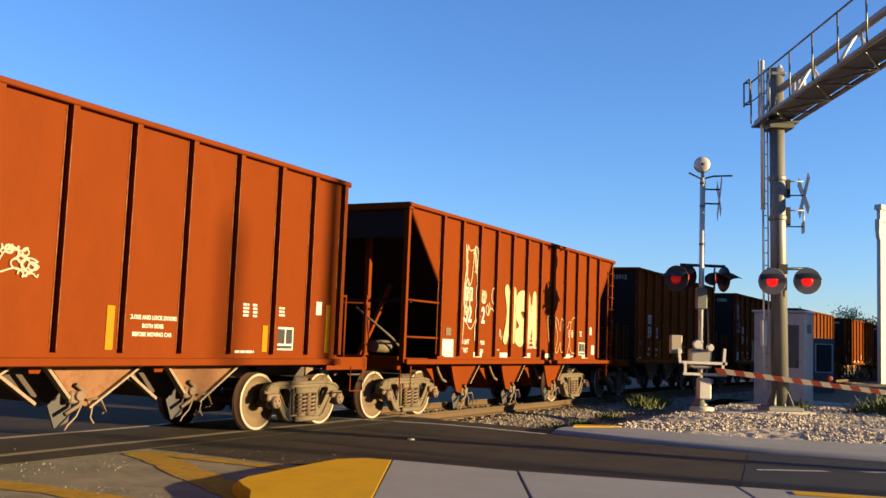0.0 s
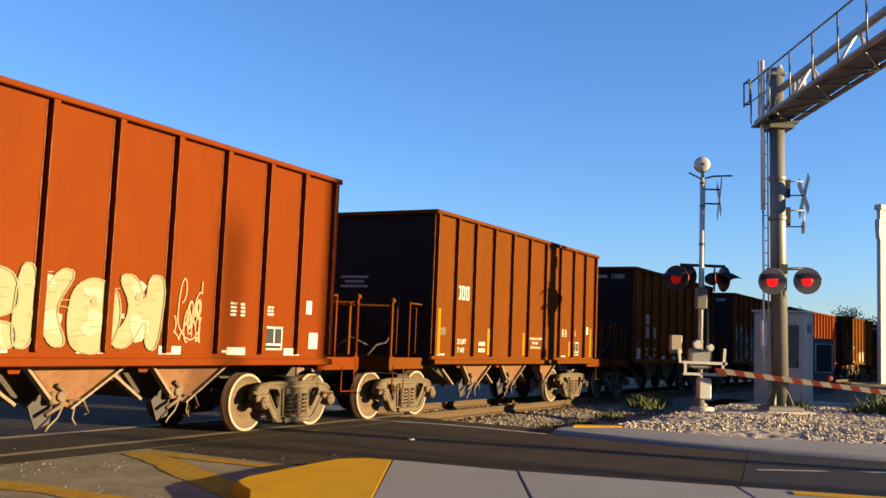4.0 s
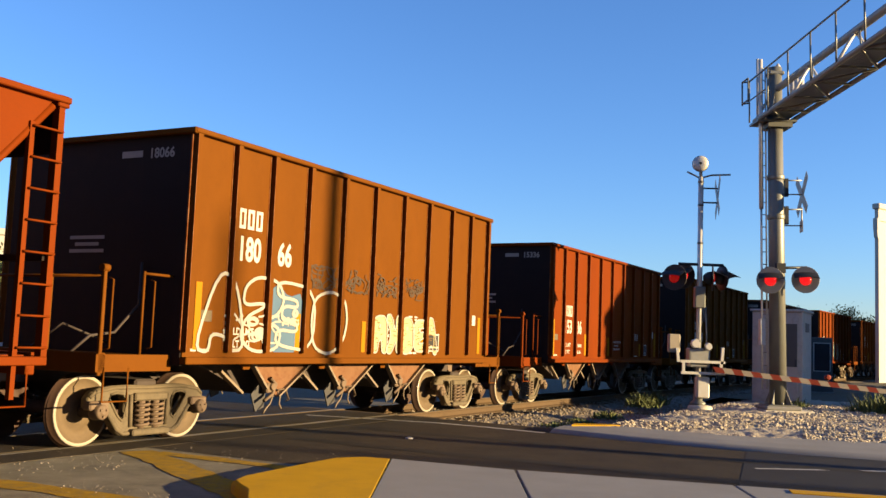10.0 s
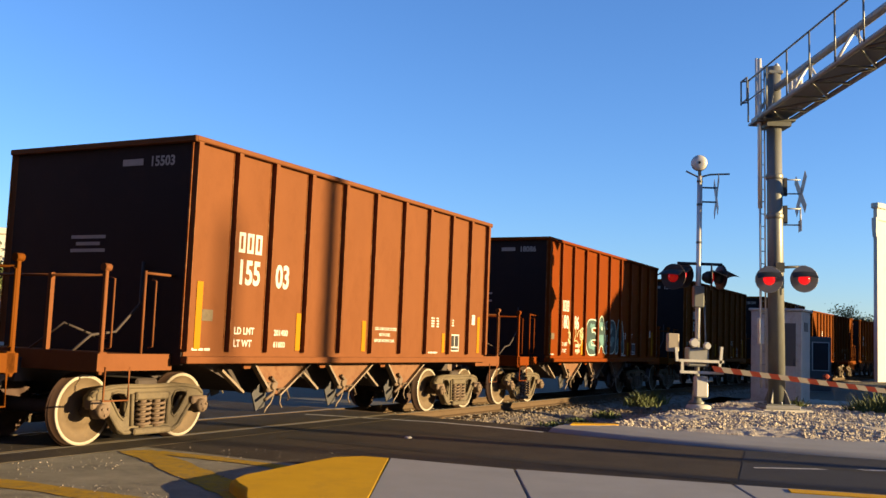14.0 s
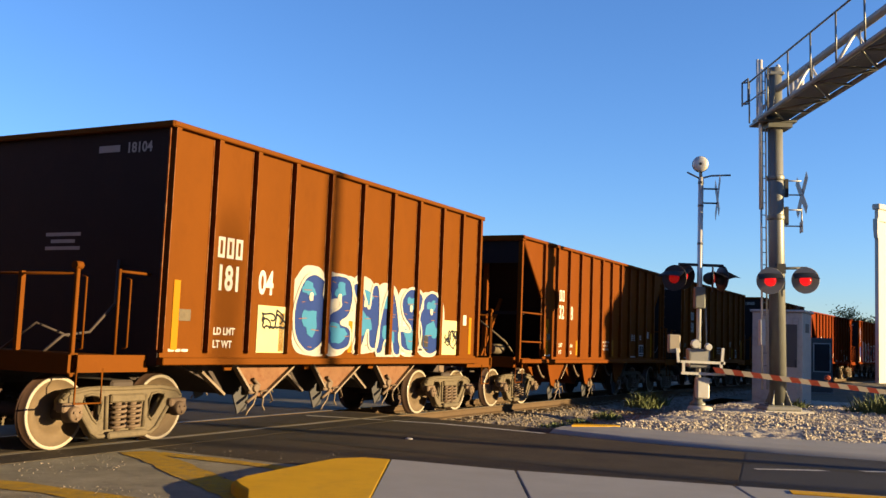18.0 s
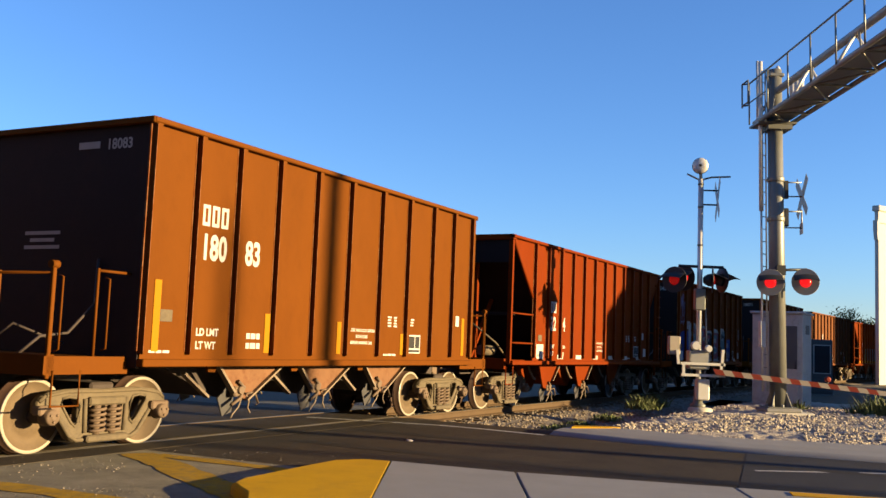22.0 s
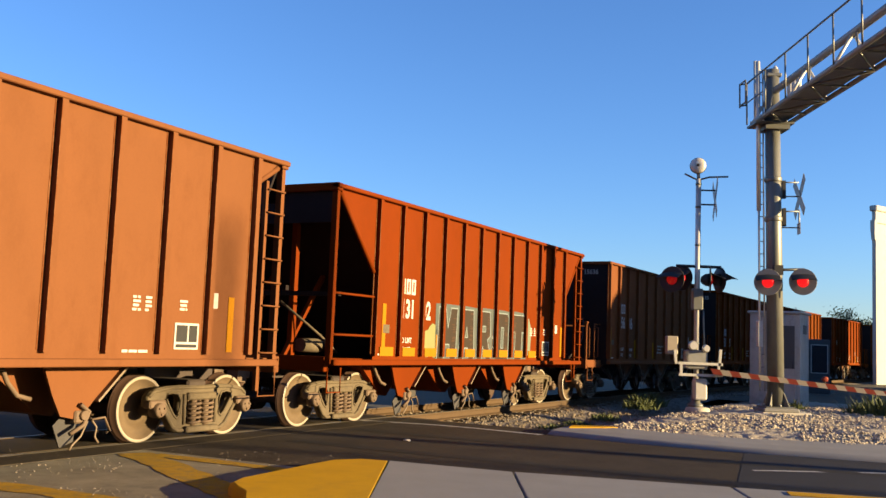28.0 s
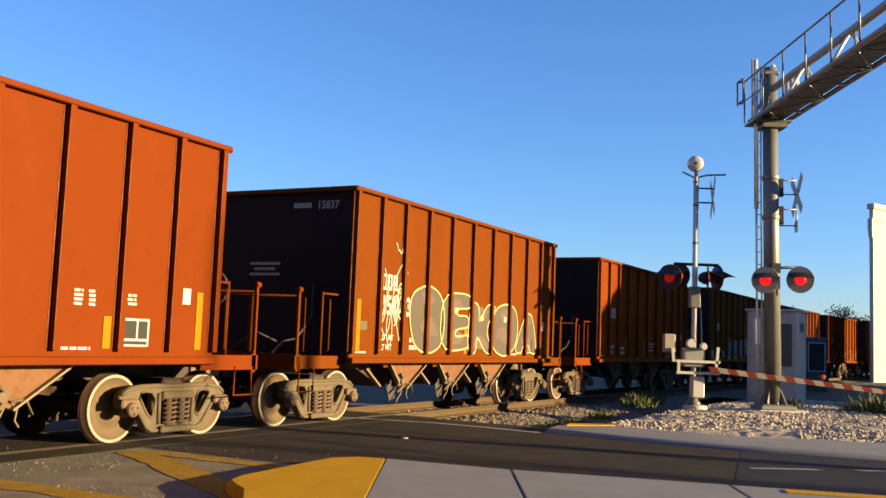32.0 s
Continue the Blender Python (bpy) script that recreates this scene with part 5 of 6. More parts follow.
def lettering(text, size):
    """Mesh of a text in the built-in font, in x and z, facing -y."""
    key = (text, size)
    if key not in TEXT:
        cu = bpy.data.curves.new("lettering", "FONT")
        cu.body, cu.size, cu.offset, cu.resolution_u = text, size, size * 0.030, 3
        tmp = new("lettering", cu)
        me = bpy.data.meshes.new_from_object(tmp.evaluated_get(bpy.context.evaluated_depsgraph_get()))
        bpy.data.objects.remove(tmp)
        me.transform(pose(0, 0, 0, 90, 0, 0) @ Matrix.Diagonal((0.70 if size == 0.50 else 0.92, 1, 1, 1)))
        me.materials.clear()
        me.materials.append(target_grey if size == 0.20 else white_paint)
        TEXT[key] = me
    return TEXT[key]


FACE = -HALF_W - 0.026


def bars(car, x, z, w, h, rows, name="stencil"):
    """Small unreadable stencilling as bars, broken like words."""
    me, rg = Mesh(), random.Random(int(x * 100) + rows)
    for r in range(rows):
        zz = z + (rows - 1 - r) * h * 1.7
        xx = x + rg.uniform(0, 0.12) * w
        end = x + w - rg.uniform(0, 0.12) * w
        while xx < end - 0.02:
            ww = min(rg.uniform(0.04, 0.16), end - xx)
            me.box(xx, xx + ww, FACE - 0.001, FACE + 0.003, zz, zz + h)
            xx += ww + 0.022
    return part(name, me, white_paint, car, "small white stencilled lines")


def patch(car, x, z, w, h, mat, name, label, out=0.003):
    return part(name, Mesh().box(x, x + w, FACE - out, FACE + 0.003, z, z + h), mat, car, label)


def marks(car, first, second, kind, panel, tall=False, loads=None, up=0.04):
    """Company mark as plain blocks, the number, load stencils, reflectors."""
    xa = -panel[0] + panel[1] + (1.00 if panel[0] > 4.9 else 0.07)
    for i in range(3):
        x, z = xa - 0.02 + 0.19 * i, 2.435 + up * 1.02
        ring = plate([(x, z), (x + 0.145, z), (x + 0.145, z + 0.30), (x, z + 0.30)], [[(x + 0.045, z + 0.05), (x + 0.10, z + 0.05), (x + 0.10, z + 0.25), (x + 0.045, z + 0.25)]], FACE - 0.001, FACE + 0.003)
        part("company_mark", ring, white_paint, car, "white painted mark block")
    if first:
        part("number", lettering(first, 0.50), None, car, "white painted number", (xa - 0.02, FACE, 1.98 + up))
        part("number", lettering(second, 0.50), None, car, "white painted number", (xa + panel[1] - (0.03 if tall else 0.07), FACE, 1.98 + up))
    part("load_stencil", lettering("LD LMT", 0.145), None, car, "", (xa - 0.02, FACE, 1.53))
    part("load_stencil", lettering("LT WT", 0.145), None, car, "", (xa - 0.02, FACE, 1.345))
    if loads:
        for k in (0, 1):
            part("load_stencil", lettering(loads[k], 0.125), None, car, "", (xa + panel[1] - 0.04, FACE, 1.53 - 0.185 * k))
    else:
        bars(car, xa + panel[1] + 0.06, 1.36, 0.40, 0.085, 2)
    # consolidated stencil plate
    bx = panel[0] - panel[1] * 2 + 0.17 - (0.9 if tall else 0)
    pl = patch(car, bx, 1.33, 0.46, 0.36, white_paint, "stencil_plate", "white framed inspection stencil")
    part("stencil_field", Mesh().box(bx + 0.03, bx + 0.24, FACE - 0.006, FACE - 0.003, 1.43, 1.66).box(bx + 0.27, bx + 0.43, FACE - 0.006, FACE - 0.003, 1.43, 1.66).box(bx + 0.03, bx + 0.43, FACE - 0.006, FACE - 0.003, 1.355, 1.40), black_paint, pl)
    bars(car, bx - 0.78, 1.82, 0.15, 0.032, 4), bars(car, bx - 0.56, 1.82, 0.12, 0.032, 4)
    bars(car, bx + 0.06, 1.86, 0.16, 0.032, 3)
    patch(car, 4.02, 1.92, 0.15, 0.22, white_paint, "placard", "small white placard")
    for k, words in enumerate(("CLOSE AND LOCK DOORS", "BOTH SIDES", "BEFORE MOVING CAR")):
        me = lettering(words, 0.075)
        wide = max(v.co.x for v in me.vertices)
        part("door_stencil", me, None, car, "small white stencilled words", ((0.45 if panel[1] > 0.92 else 0.0) - wide / 2, FACE, 1.70 - 0.11 * k))
    bars(car, -panel[0] + 0.1, 1.28, 0.5, 0.035, 1), bars(car, bx - panel[1], 1.28, 0.5, 0.035, 1)
    if kind == "yellow":
        strips = ((-4.50, 1.30, 0.95), (-2.23, 1.30, 0.60), (-0.32, 1.30, 0.55), (bx - 0.30, 1.30, 0.40), (4.30, 1.30, 0.80))
        if panel[1] < 0.92:
            strips = ((-4.45, 1.30, 0.95), (-2.40, 1.32, 0.40), (0.55, 1.30, 0.50), (bx - 0.30, 1.30, 0.45), (4.40, 1.30, 0.80))
        for x, z, h in strips:
            patch(car, x, z, 0.12, h, yellow_tape, "reflector", "yellow reflective strip")
    else:
        for i in range(7):
            patch(car, -panel[0] + 0.25 + 1.32 * i, 1.25, 0.40, 0.11, white_paint, "reflector", "dirty white reflective strip")
        patch(car, -panel[0] + 0.12, 1.32, 0.52, 0.30, white_paint, "reflector", "dirty white painted patch")
        patch(car, panel[0] - 0.55, 1.36, 0.24, 0.26, white_paint, "placard", "white painted patch")
    # end number on the bulkhead that faces down the line
    bd = part("routing_board", Mesh().box(-panel[0] + 0.30, -panel[0] + 0.52, FACE - 0.006, FACE + 0.002, 1.70, 1.86), truck_iron, car, "small grey framed card holder")


def blob(cx, cz, w, h, seed, n=26, power=3.2, wob=0.12):
    rg = random.Random(seed)
    ph = [rg.uniform(0, 6.28) for _ in range(4)]
    out = []
    for i in range(n):
        a = 2 * math.pi * i / n
        c, s = math.cos(a), math.sin(a)
        r = 1 + wob * (0.5 * math.sin(2 * a + ph[0]) + 0.5 * math.sin(3 * a + ph[1]) + 0.35 * math.sin(5 * a + ph[2]))
        out.append((cx + w / 2 * r * math.copysign(abs(c) ** (2 / power), c), cz + h / 2 * r * math.copysign(abs(s) ** (2 / power), s)))
    return out


def colour(ob, rgb):
    ob.color = (*rgb, 1)
    return ob


def piece(car, name, polys, rgb, layer, label):
    me = Mesh()
    for q, pts in enumerate(polys):
        zs = [(x, max(z, SILL + 0.10)) for x, z in pts]
        n = len(me.v)
        y = FACE - 0.004 * layer - 0.00005 * q
        me.v += [(x, y, z) for x, z in zs]
        me.face(range(n, n + len(zs)))
    return colour(part(name, me, spray, car, label), rgb)


def stroke_poly(path, w):
    """A painted stroke along a path, as quads."""
    quads = []
    for i in range(len(path) - 1):
        a, b = Vector(path[i]), Vector(path[i + 1])
        if (b - a).length < 1e-4:
            continue
        d = (b - a).normalized()
        nrm = Vector((-d.y, d.x)) * w / 2
        e = d * w * 0.35
        quads.append([tuple(a - nrm - e), tuple(b - nrm + e), tuple(b + nrm + e), tuple(a + nrm - e)])
    return quads


SHAPES = (
    ((0.0, 0.0), (0.34, 0.0), (0.40, 0.34), (0.58, 0.34), (0.64, 0.0), (1.0, 0.02), (0.86, 0.45), (0.98, 0.72), (0.74, 1.0), (0.04, 0.96)),
    ((0.04, 0.0), (1.0, 0.04), (0.94, 0.30), (0.46, 0.26), (0.46, 0.40), (0.88, 0.44), (0.84, 0.66), (0.46, 0.62), (0.48, 0.74), (1.0, 0.76), (0.92, 1.02), (0.0, 0.96)),
    ((0.0, 0.02), (0.30, 0.0), (0.36, 0.22), (0.64, 0.22), (0.70, 0.0), (1.04, 0.0), (0.72, 1.0), (0.34, 1.04)),
    ((0.02, 0.12), (0.30, -0.03), (0.82, 0.0), (1.0, 0.26), (0.90, 0.52), (0.52, 0.62), (0.96, 0.70), (0.92, 0.98), (0.36, 1.04), (0.06, 0.84), (0.12, 0.54), (0.55, 0.40), (0.50, 0.32), (0.04, 0.38)),
    ((0.0, 0.0), (0.32, 0.02), (0.34, 0.46), (0.66, 0.0), (1.02, 0.02), (0.62, 0.52), (0.98, 1.0), (0.64, 1.02), (0.34, 0.62), (0.32, 1.0), (-0.02, 0.98)),
    ((0.08, 0.10), (0.50, -0.04), (0.94, 0.12), (1.02, 0.55), (0.86, 0.94), (0.46, 1.04), (0.04, 0.88), (-0.04, 0.46)))


def rounded(pts, times=2):
    """Corners cut twice, as a sprayed curve runs."""
    for _ in range(times):
        out = []
        for k in range(len(pts)):
            a, b = Vector(pts[k]), Vector(pts[(k + 1) % len(pts)])
            out += [tuple(a.lerp(b, 0.22)), tuple(a.lerp(b, 0.78))]
        pts = out
    return pts


def lettered_graffiti(car, x0, x1, z0, z1, count, fill, edge, seed, second=None, halo=None, hatch=None, thick=0.036, dense=16, taper=0.0):
    """Large letter-like shapes side by side: halo, fill (or none), second colour, outline, counters, hatching."""
    rg = random.Random(seed)
    w = (x1 - x0) / count
    last = -1
    for i in range(count):
        h = (z1 - z0) * (1 - taper * i / max(count - 1, 1))
        pick = rg.randrange(len(SHAPES))
        pick = (pick + 1) % len(SHAPES) if pick == last else pick
        last = pick
        ox, oz, hh = x0 + w * i, z0 + rg.uniform(-0.02, 0.05) * h, h * rg.uniform(0.88, 1.04)
        lean = rg.uniform(-0.08, 0.12) * w
        fx, fz = rg.random() < 0.5, rg.random() < 0.4
        sh = [((1 - x) if fx else x, (1 - z) if fz else z) for x, z in SHAPES[pick]]
        pts = [(ox + (-0.07 + 1.14 * (x + rg.uniform(-0.04, 0.04))) * w + lean * z, oz + (z + rg.uniform(-0.03, 0.03)) * hh) for x, z in sh]
        soft = rounded(pts)
        tone = fill[i % len(fill)] if fill and isinstance(fill[0], tuple) else fill
        shade = second[i % len(second)] if second and isinstance(second[0], tuple) else second
        o = piece(car, "graffiti_letter", [soft], tone, 1, "sprayed block letter shape") if tone else car
        if shade:
            for cz, ch, cw in ((rg.uniform(0.2, 0.42), 0.30, 0.55), (0.80, 0.20, 0.40)):
                piece(o, "shade", [blob(ox + w * rg.uniform(0.4, 0.6), oz + hh * cz, w * cw, hh * ch, seed + i + int(cz * 90), 14, 2.2, 0.35)], shade, 2, "sprayed second colour")
        piece(o, "outline", stroke_poly(soft + soft[:1], thick), edge, 3, "sprayed outline")
        if tone:
            piece(o, "counter", [blob(ox + w * 0.5, oz + hh * 0.70, w * 0.14, hh * 0.11, seed + i, 10)], edge, 3.2, "sprayed letter counter")
        if hatch:
            rows_ = []
            for q in range(dense):
                hx, hz = ox + w * rg.uniform(0.04, 0.78), oz + hh * (0.05 + 0.88 * (q + rg.random()) / dense)
                rows_ += stroke_poly([(hx, hz), (hx + w * rg.uniform(0.10, 0.32), hz + rg.uniform(-0.02, 0.025))], 0.012)
            tagged(piece(o, "hatching", rows_, hatch, 2.4, "thin sprayed hatching lines"), kind="stuff")
        if halo:
            piece(o, "graffiti_halo", [blob(ox + w / 2, oz + hh / 2, w * 1.30, hh * 1.12, seed + i + 7, 56, 3.2, 0.09)], halo, 0.1 + 0.03 * i, "sprayed background colour")


BLOCKS = {
    "M": ([(0, 0), (0.06, 1), (0.40, 1), (0.52, 0.62), (0.66, 1), (1, 1), (0.94, 0), (0.62, 0), (0.60, 0.30), (0.36, 0.30), (0.34, 0)], []),
    "A": ([(0, 0), (0.26, 1), (0.94, 1), (1, 0), (0.66, 0), (0.62, 0.24), (0.42, 0.24), (0.34, 0)], [[(0.44, 0.45), (0.60, 0.45), (0.53, 0.66)]]),
    "R": ([(0, 0), (0.04, 1), (0.90, 1), (0.94, 0.50), (0.74, 0.42), (1, 0), (0.62, 0), (0.42, 0.28), (0.36, 0)], [[(0.38, 0.58), (0.60, 0.58), (0.60, 0.70), (0.38, 0.70)]]),
    "O": ([(0, 0), (0.04, 0.94), (0.16, 1), (0.90, 1), (1, 0.92), (0.96, 0)], [[(0.44, 0.26), (0.62, 0.26), (0.64, 0.70), (0.46, 0.70)]]),
    "T": ([(0.22, 0), (0.28, 0.62), (0, 0.62), (0.02, 1), (0.98, 1), (1, 0.62), (0.74, 0.62), (0.72, 0)], []),
}


def block_graffiti(car, spans, z0, z1, fill, edge, halo, seed):
    """Tall dark block letters with pale outlines, close together on a thin pale ground."""
    rg = random.Random(seed)
    for k, (letter, x0, x1) in enumerate(spans):
        w, h = x1 - x0, z1 - z0
        body, holes = BLOCKS[letter]
        pts = [(x0 + w * x, z0 + h * z) for x, z in body]
        ground_ = [(x0 - 0.07, z0), (x1 + 0.07, z0), (x1 + 0.09, z1 + 0.05 + rg.uniform(0, 0.03)), (x0 + w * 0.4, z1 + 0.08), (x0 - 0.08, z1 + 0.06 + rg.uniform(0, 0.03))]
        piece(car, "graffiti_halo", [ground_], halo, 0.1 + 0.08 * k, "pale blue sprayed background")
        o = piece(car, "graffiti_letter", [pts], fill, 1, "dark brown sprayed block letter")
        lines = stroke_poly(pts + pts[:1], 0.024)
        for hole in holes:
            q = [(x0 + w * x, z0 + h * z) for x, z in hole]
            piece(o, "counter", [q], halo, 1.6, "pale sprayed letter counter")
            lines += stroke_poly(q + q[:1], 0.018)
        piece(o, "outline", lines, edge, 2, "pale sprayed outline")
        rows_ = []
        for n in range(30):
            hx, hz = x0 + w * rg.choice((rg.uniform(0.10, 0.2), rg.uniform(0.70, 0.78))), z0 + h * rg.uniform(0.06, 0.94)
            rows_ += stroke_poly([(hx, hz), (hx + w * 0.16, hz + rg.uniform(-0.015, 0.015))], 0.016)
        tagged(piece(o, "hatching", rows_, (0.062, 0.034, 0.020), 1.8, "rusty sprayed hatching lines"), kind="stuff")


def tag(car, x, z, w, h, rgb, seed, width=0.035, loops=3):
    """A scrawled line tag."""
    rg = random.Random(seed)
    polys = []
    for k in range(loops):
        px, pz = x + w * k / loops, z + rg.uniform(0.2, 0.8) * h
        path = [(px, pz)]
        ang = rg.uniform(-1, 1)
        turn = rg.choice((-1, 1)) * 0.4
        for _ in range(48):
            turn = max(-0.75, min(0.75, turn + rg.uniform(-0.22, 0.22)))
            ang += turn
            nx_, nz_ = px + math.cos(ang) * w * 0.055, pz + math.sin(ang) * h * 0.075
            if not (x < nx_ < x + w and z < nz_ < z + h):
                ang += 1.9
                continue
            px, pz = nx_, nz_
            path.append((px, pz))
        polys += stroke_poly(path, width)
    piece(car, "graffiti_tag", polys, rgb, 1, "sprayed line tag")


RED, ORANGE, BROWN, PINK, DARK = (0.121, 0.0255, 0.0006), (0.121, 0.0312, 0.0007), (0.104, 0.0302, 0.0012), (0.138, 0.0520, 0.0160), (0.075, 0.0170, 0.0020)
WHITE, CREAM, BLACK, TEAL, BLUE, GREY = (0.275, 0.262, 0.235), (0.32, 0.275, 0.15), (0.010, 0.010, 0.013), (0.075, 0.15, 0.15), (0.010, 0.026, 0.125), (0.12, 0.125, 0.14)
# kind, number, colour, reflector kind, top height
CARS = [
    ("box", ("158", "27"), RED, "yellow"), ("slope", ("132", "42"), RED, "white"), ("box", ("159", "12"), ORANGE, "yellow"), ("box", ("159", "01"), RED, "white"),
    ("box", ("", ""), BROWN, "yellow"), ("box", ("150", "83"), ORANGE, "white"), ("box", ("154", "49"), ORANGE, "yellow"), ("slope", ("131", "64"), RED, "white"),
    ("tall", ("180", "66"), BROWN, "yellow"), ("box", ("153", "36"), RED, "yellow"), ("tall", ("180", "65"), BROWN, "yellow"), ("box", ("155", "03"), PINK, "yellow"),
    ("tall", ("180", "86"), RED, "yellow"), ("box", ("157", "33"), BROWN, "yellow"), ("tall", ("181", "04"), BROWN, "yellow"), ("slope", ("132", "38"), BROWN, "yellow"),
    ("box", ("158", "11"), BROWN, "yellow"), ("tall", ("180", "83"), BROWN, "yellow"), ("slope", ("132", "24"), RED, "white"), ("box", ("154", "50"), RED, "white"),
    ("tall", ("180", "71"), BROWN, "yellow"), ("long", ("161", "06"), PINK, "yellow"), ("slope", ("131", "02"), RED, "yellow"), ("box", ("156", "36"), PINK, "yellow"),
    ("box", ("151", "35"), RED, "yellow"), ("box", ("158", "37"), ORANGE, "yellow"), ("box", ("", ""), RED, "yellow"), ("box", ("", ""), BROWN, "white"),
    ("slope", ("", ""), DARK, "yellow"), ("box", ("", ""), RED, "yellow"), ("tall", ("", ""), BROWN, "yellow"), ("box", ("", ""), ORANGE, "yellow")]
LABELS = {"box": "high-sided rust red hopper railcar with railed end platforms", "tall": "tall brown hopper railcar with railed end platforms", "slope": "rust red hopper railcar with open sloping ends", "long": "faded pink brown hopper railcar with an end ladder"}
MAKERS = {"box": lambda: build_box_car(4.24), "tall": lambda: build_box_car(4.36), "slope": lambda: build_slope_car(4.22, 4.72, 1.3), "long": lambda: build_slope_car(4.30, 5.0, 0.6)}
LOADS = {"15912": ("200400", "62600"), "15083": ("201400", "61600"), "13238": ("206600", "56400"), "16106": ("232800", "53200"), "15135": ("201800", "61200"), "15336": ("200900", "62100"), "13102": ("205300", "57700"), "15450": ("200300", "62700"), "18065": ("200500", "62500"), "15503": ("201400", "61600"), "13224": ("205300", "67700"), "15901": ("200700", "62300"), "13242": ("207500", "55500"), "15733": ("204300", "58700"), "15636": ("201400", "61600"), "15811": ("200700", "62300")}
first_of, train = {}, []
for kind, num, rgb, refl in CARS:
    if kind not in first_of:
        car = MAKERS[kind]()
        first_of[kind] = car
        train.append(car)
for kind in first_of:
    first_of[kind]["spare"] = 1
train = []
used = set()
shells = {k: [o for o in v.children_recursive] for k, v in first_of.items()}
for kind, num, rgb, refl in CARS:
    if kind in used:
        car = copy_thing(first_of[kind], Matrix.Identity(4))
    else:
        used.add(kind)
        car = first_of[kind]
    if "spare" in car:
        del car["spare"]
    tagged(car, LABELS[kind], "hopper car", "cars of the train")
    train.append(car)
# sun-bleached or fresh coats, car by car
TONE = {0: (0.85, 0.80, 1.43), 1: (0.84, 0.78, 0.80), 2: (0.94, 0.77, 0.61), 3: (0.90, 0.85, 0.80), 4: (0.92, 0.92, 1.00), 5: (0.83, 0.78, 0.90), 6: (0.92, 0.76, 0.50), 7: (0.90, 0.78, 0.40), 8: (0.90, 1.05, 1.30), 9: (0.97, 0.90, 1.46), 10: (0.97, 1.02, 1.18), 11: (0.87, 0.88, 1.02), 12: (0.92, 0.90, 0.90), 13: (1.01, 0.95, 0.95), 14: (0.86, 0.92, 1.00), 15: (1.01, 0.97, 1.31), 16: (1.06, 1.02, 1.38), 17: (0.96, 1.04, 1.44), 18: (0.87, 0.67, 0.35), 19: (0.84, 0.72, 0.40), 20: (0.95, 0.95, 1.10), 21: (0.89, 0.95, 1.16), 22: (1.00, 0.86, 0.40), 23: (0.95, 0.95, 1.12), 24: (0.94, 0.88, 1.39), 25: (0.92, 0.90, 0.90)}
rng = random.Random(21)
for k, (car, (kind, num, rgb, refl)) in enumerate(zip(train, CARS)):
    f = rng.uniform(0.92, 1.08)
    rgb = [a * b for a, b in zip(rgb, TONE.get(k, (1, 1, 1)))]
    for o in car.children_recursive:
        o.color = (rgb[0] * f, rgb[1] * f, rgb[2] * f, 1)
RAISED = {1: 0.04, 2: 0.01, 3: 0.04, 5: -0.0, 6: 0.03, 7: 0.11, 8: 0.66, 9: -0.07, 10: -0.04, 11: 0.3, 13: 0.33, 14: 0.2, 15: 0.32, 16: 0.33, 17: 0.63, 18: 0.03, 19: 0.03, 21: 0.29, 23: 0.27, 24: -0.09}
for car, (kind, num, rgb, refl) in zip(train, CARS):
    panel = (4.68, 0.936) if kind in ("box", "tall") else ((4.72, 0.858) if kind == "slope" else (5.0, 0.909))
    marks(car, num[0], num[1], refl, panel, kind == "tall", LOADS.get(num[0] + num[1]), RAISED.get(train.index(car), 0.04))
    if kind in ("box", "tall") and num[0]:
        zt = (4.24 if kind == "box" else 4.36) - 0.36
        part("end_number", lettering(num[0] + num[1], 0.20), None, car, "pale end number", pose(-4.712, -0.92, zt, 0, 0, -90))
        me = Mesh().box(-4.713, -4.706, -0.80, -0.43, zt + 0.02, zt + 0.115)
        part("end_mark", me, target_grey, car, "pale company mark bar")
    part("end_stencil", Mesh().box(-4.712, -4.707, -0.2, 0.45, 2.85, 2.9).box(-4.712, -4.707, -0.1, 0.35, 2.75, 2.8).box(-4.712, -4.707, -0.2, 0.45, 2.65, 2.7), target_grey, car) if kind in ("box", "tall") else None

T = train
colour_paint = material("pale_yellow_paint", (0.36, 0.33, 0.16), 0.6, vary=0.15, scale=2, fine=40, bump=0.03)
tag(T[0], -1.9, 2.1, 0.55, 0.35, (0.28, 0.22, 0.17), 3, 0.02, 5)
tag(T[1], -3.9, 1.5, 0.9, 2.2, (0.26, 0.22, 0.15), 4, 0.030, 4)
tag(T[1], -2.9, 2.2, 0.85, 0.9, (0.26, 0.22, 0.15), 5, 0.03, 2)
lettered_graffiti(T[1], -1.68, 0.16, 1.50, 2.95, 3, CREAM, (0.30, 0.25, 0.13), 6, None, None, (0.20, 0.15, 0.07), 0.02, 10)
lettered_graffiti(T[1], 0.95, 3.0, 1.35, 2.35, 4, None, (0.26, 0.17, 0.085), 7, thick=0.028)
tag(T[1], -2.1, 1.4, 0.35, 0.5, (0.26, 0.2, 0.14), 61, 0.02, 2)
tag(T[3], -4.5, 2.5, 0.75, 0.7, WHITE, 8, 0.032, 4)
tag(T[3], -4.45, 3.2, 0.65, 0.8, WHITE, 44, 0.032, 4)
tag(T[3], 1.1, 1.4, 0.5, 1.0, (0.3, 0.18, 0.1), 45, 0.022, 4)
lettered_graffiti(T[3], -2.0, 0.78, 1.28, 2.22, 4, (0.19, 0.18, 0.11), (0.15, 0.15, 0.09), 9, (0.23, 0.22, 0.17), None, (0.17, 0.14, 0.07), 0.022)
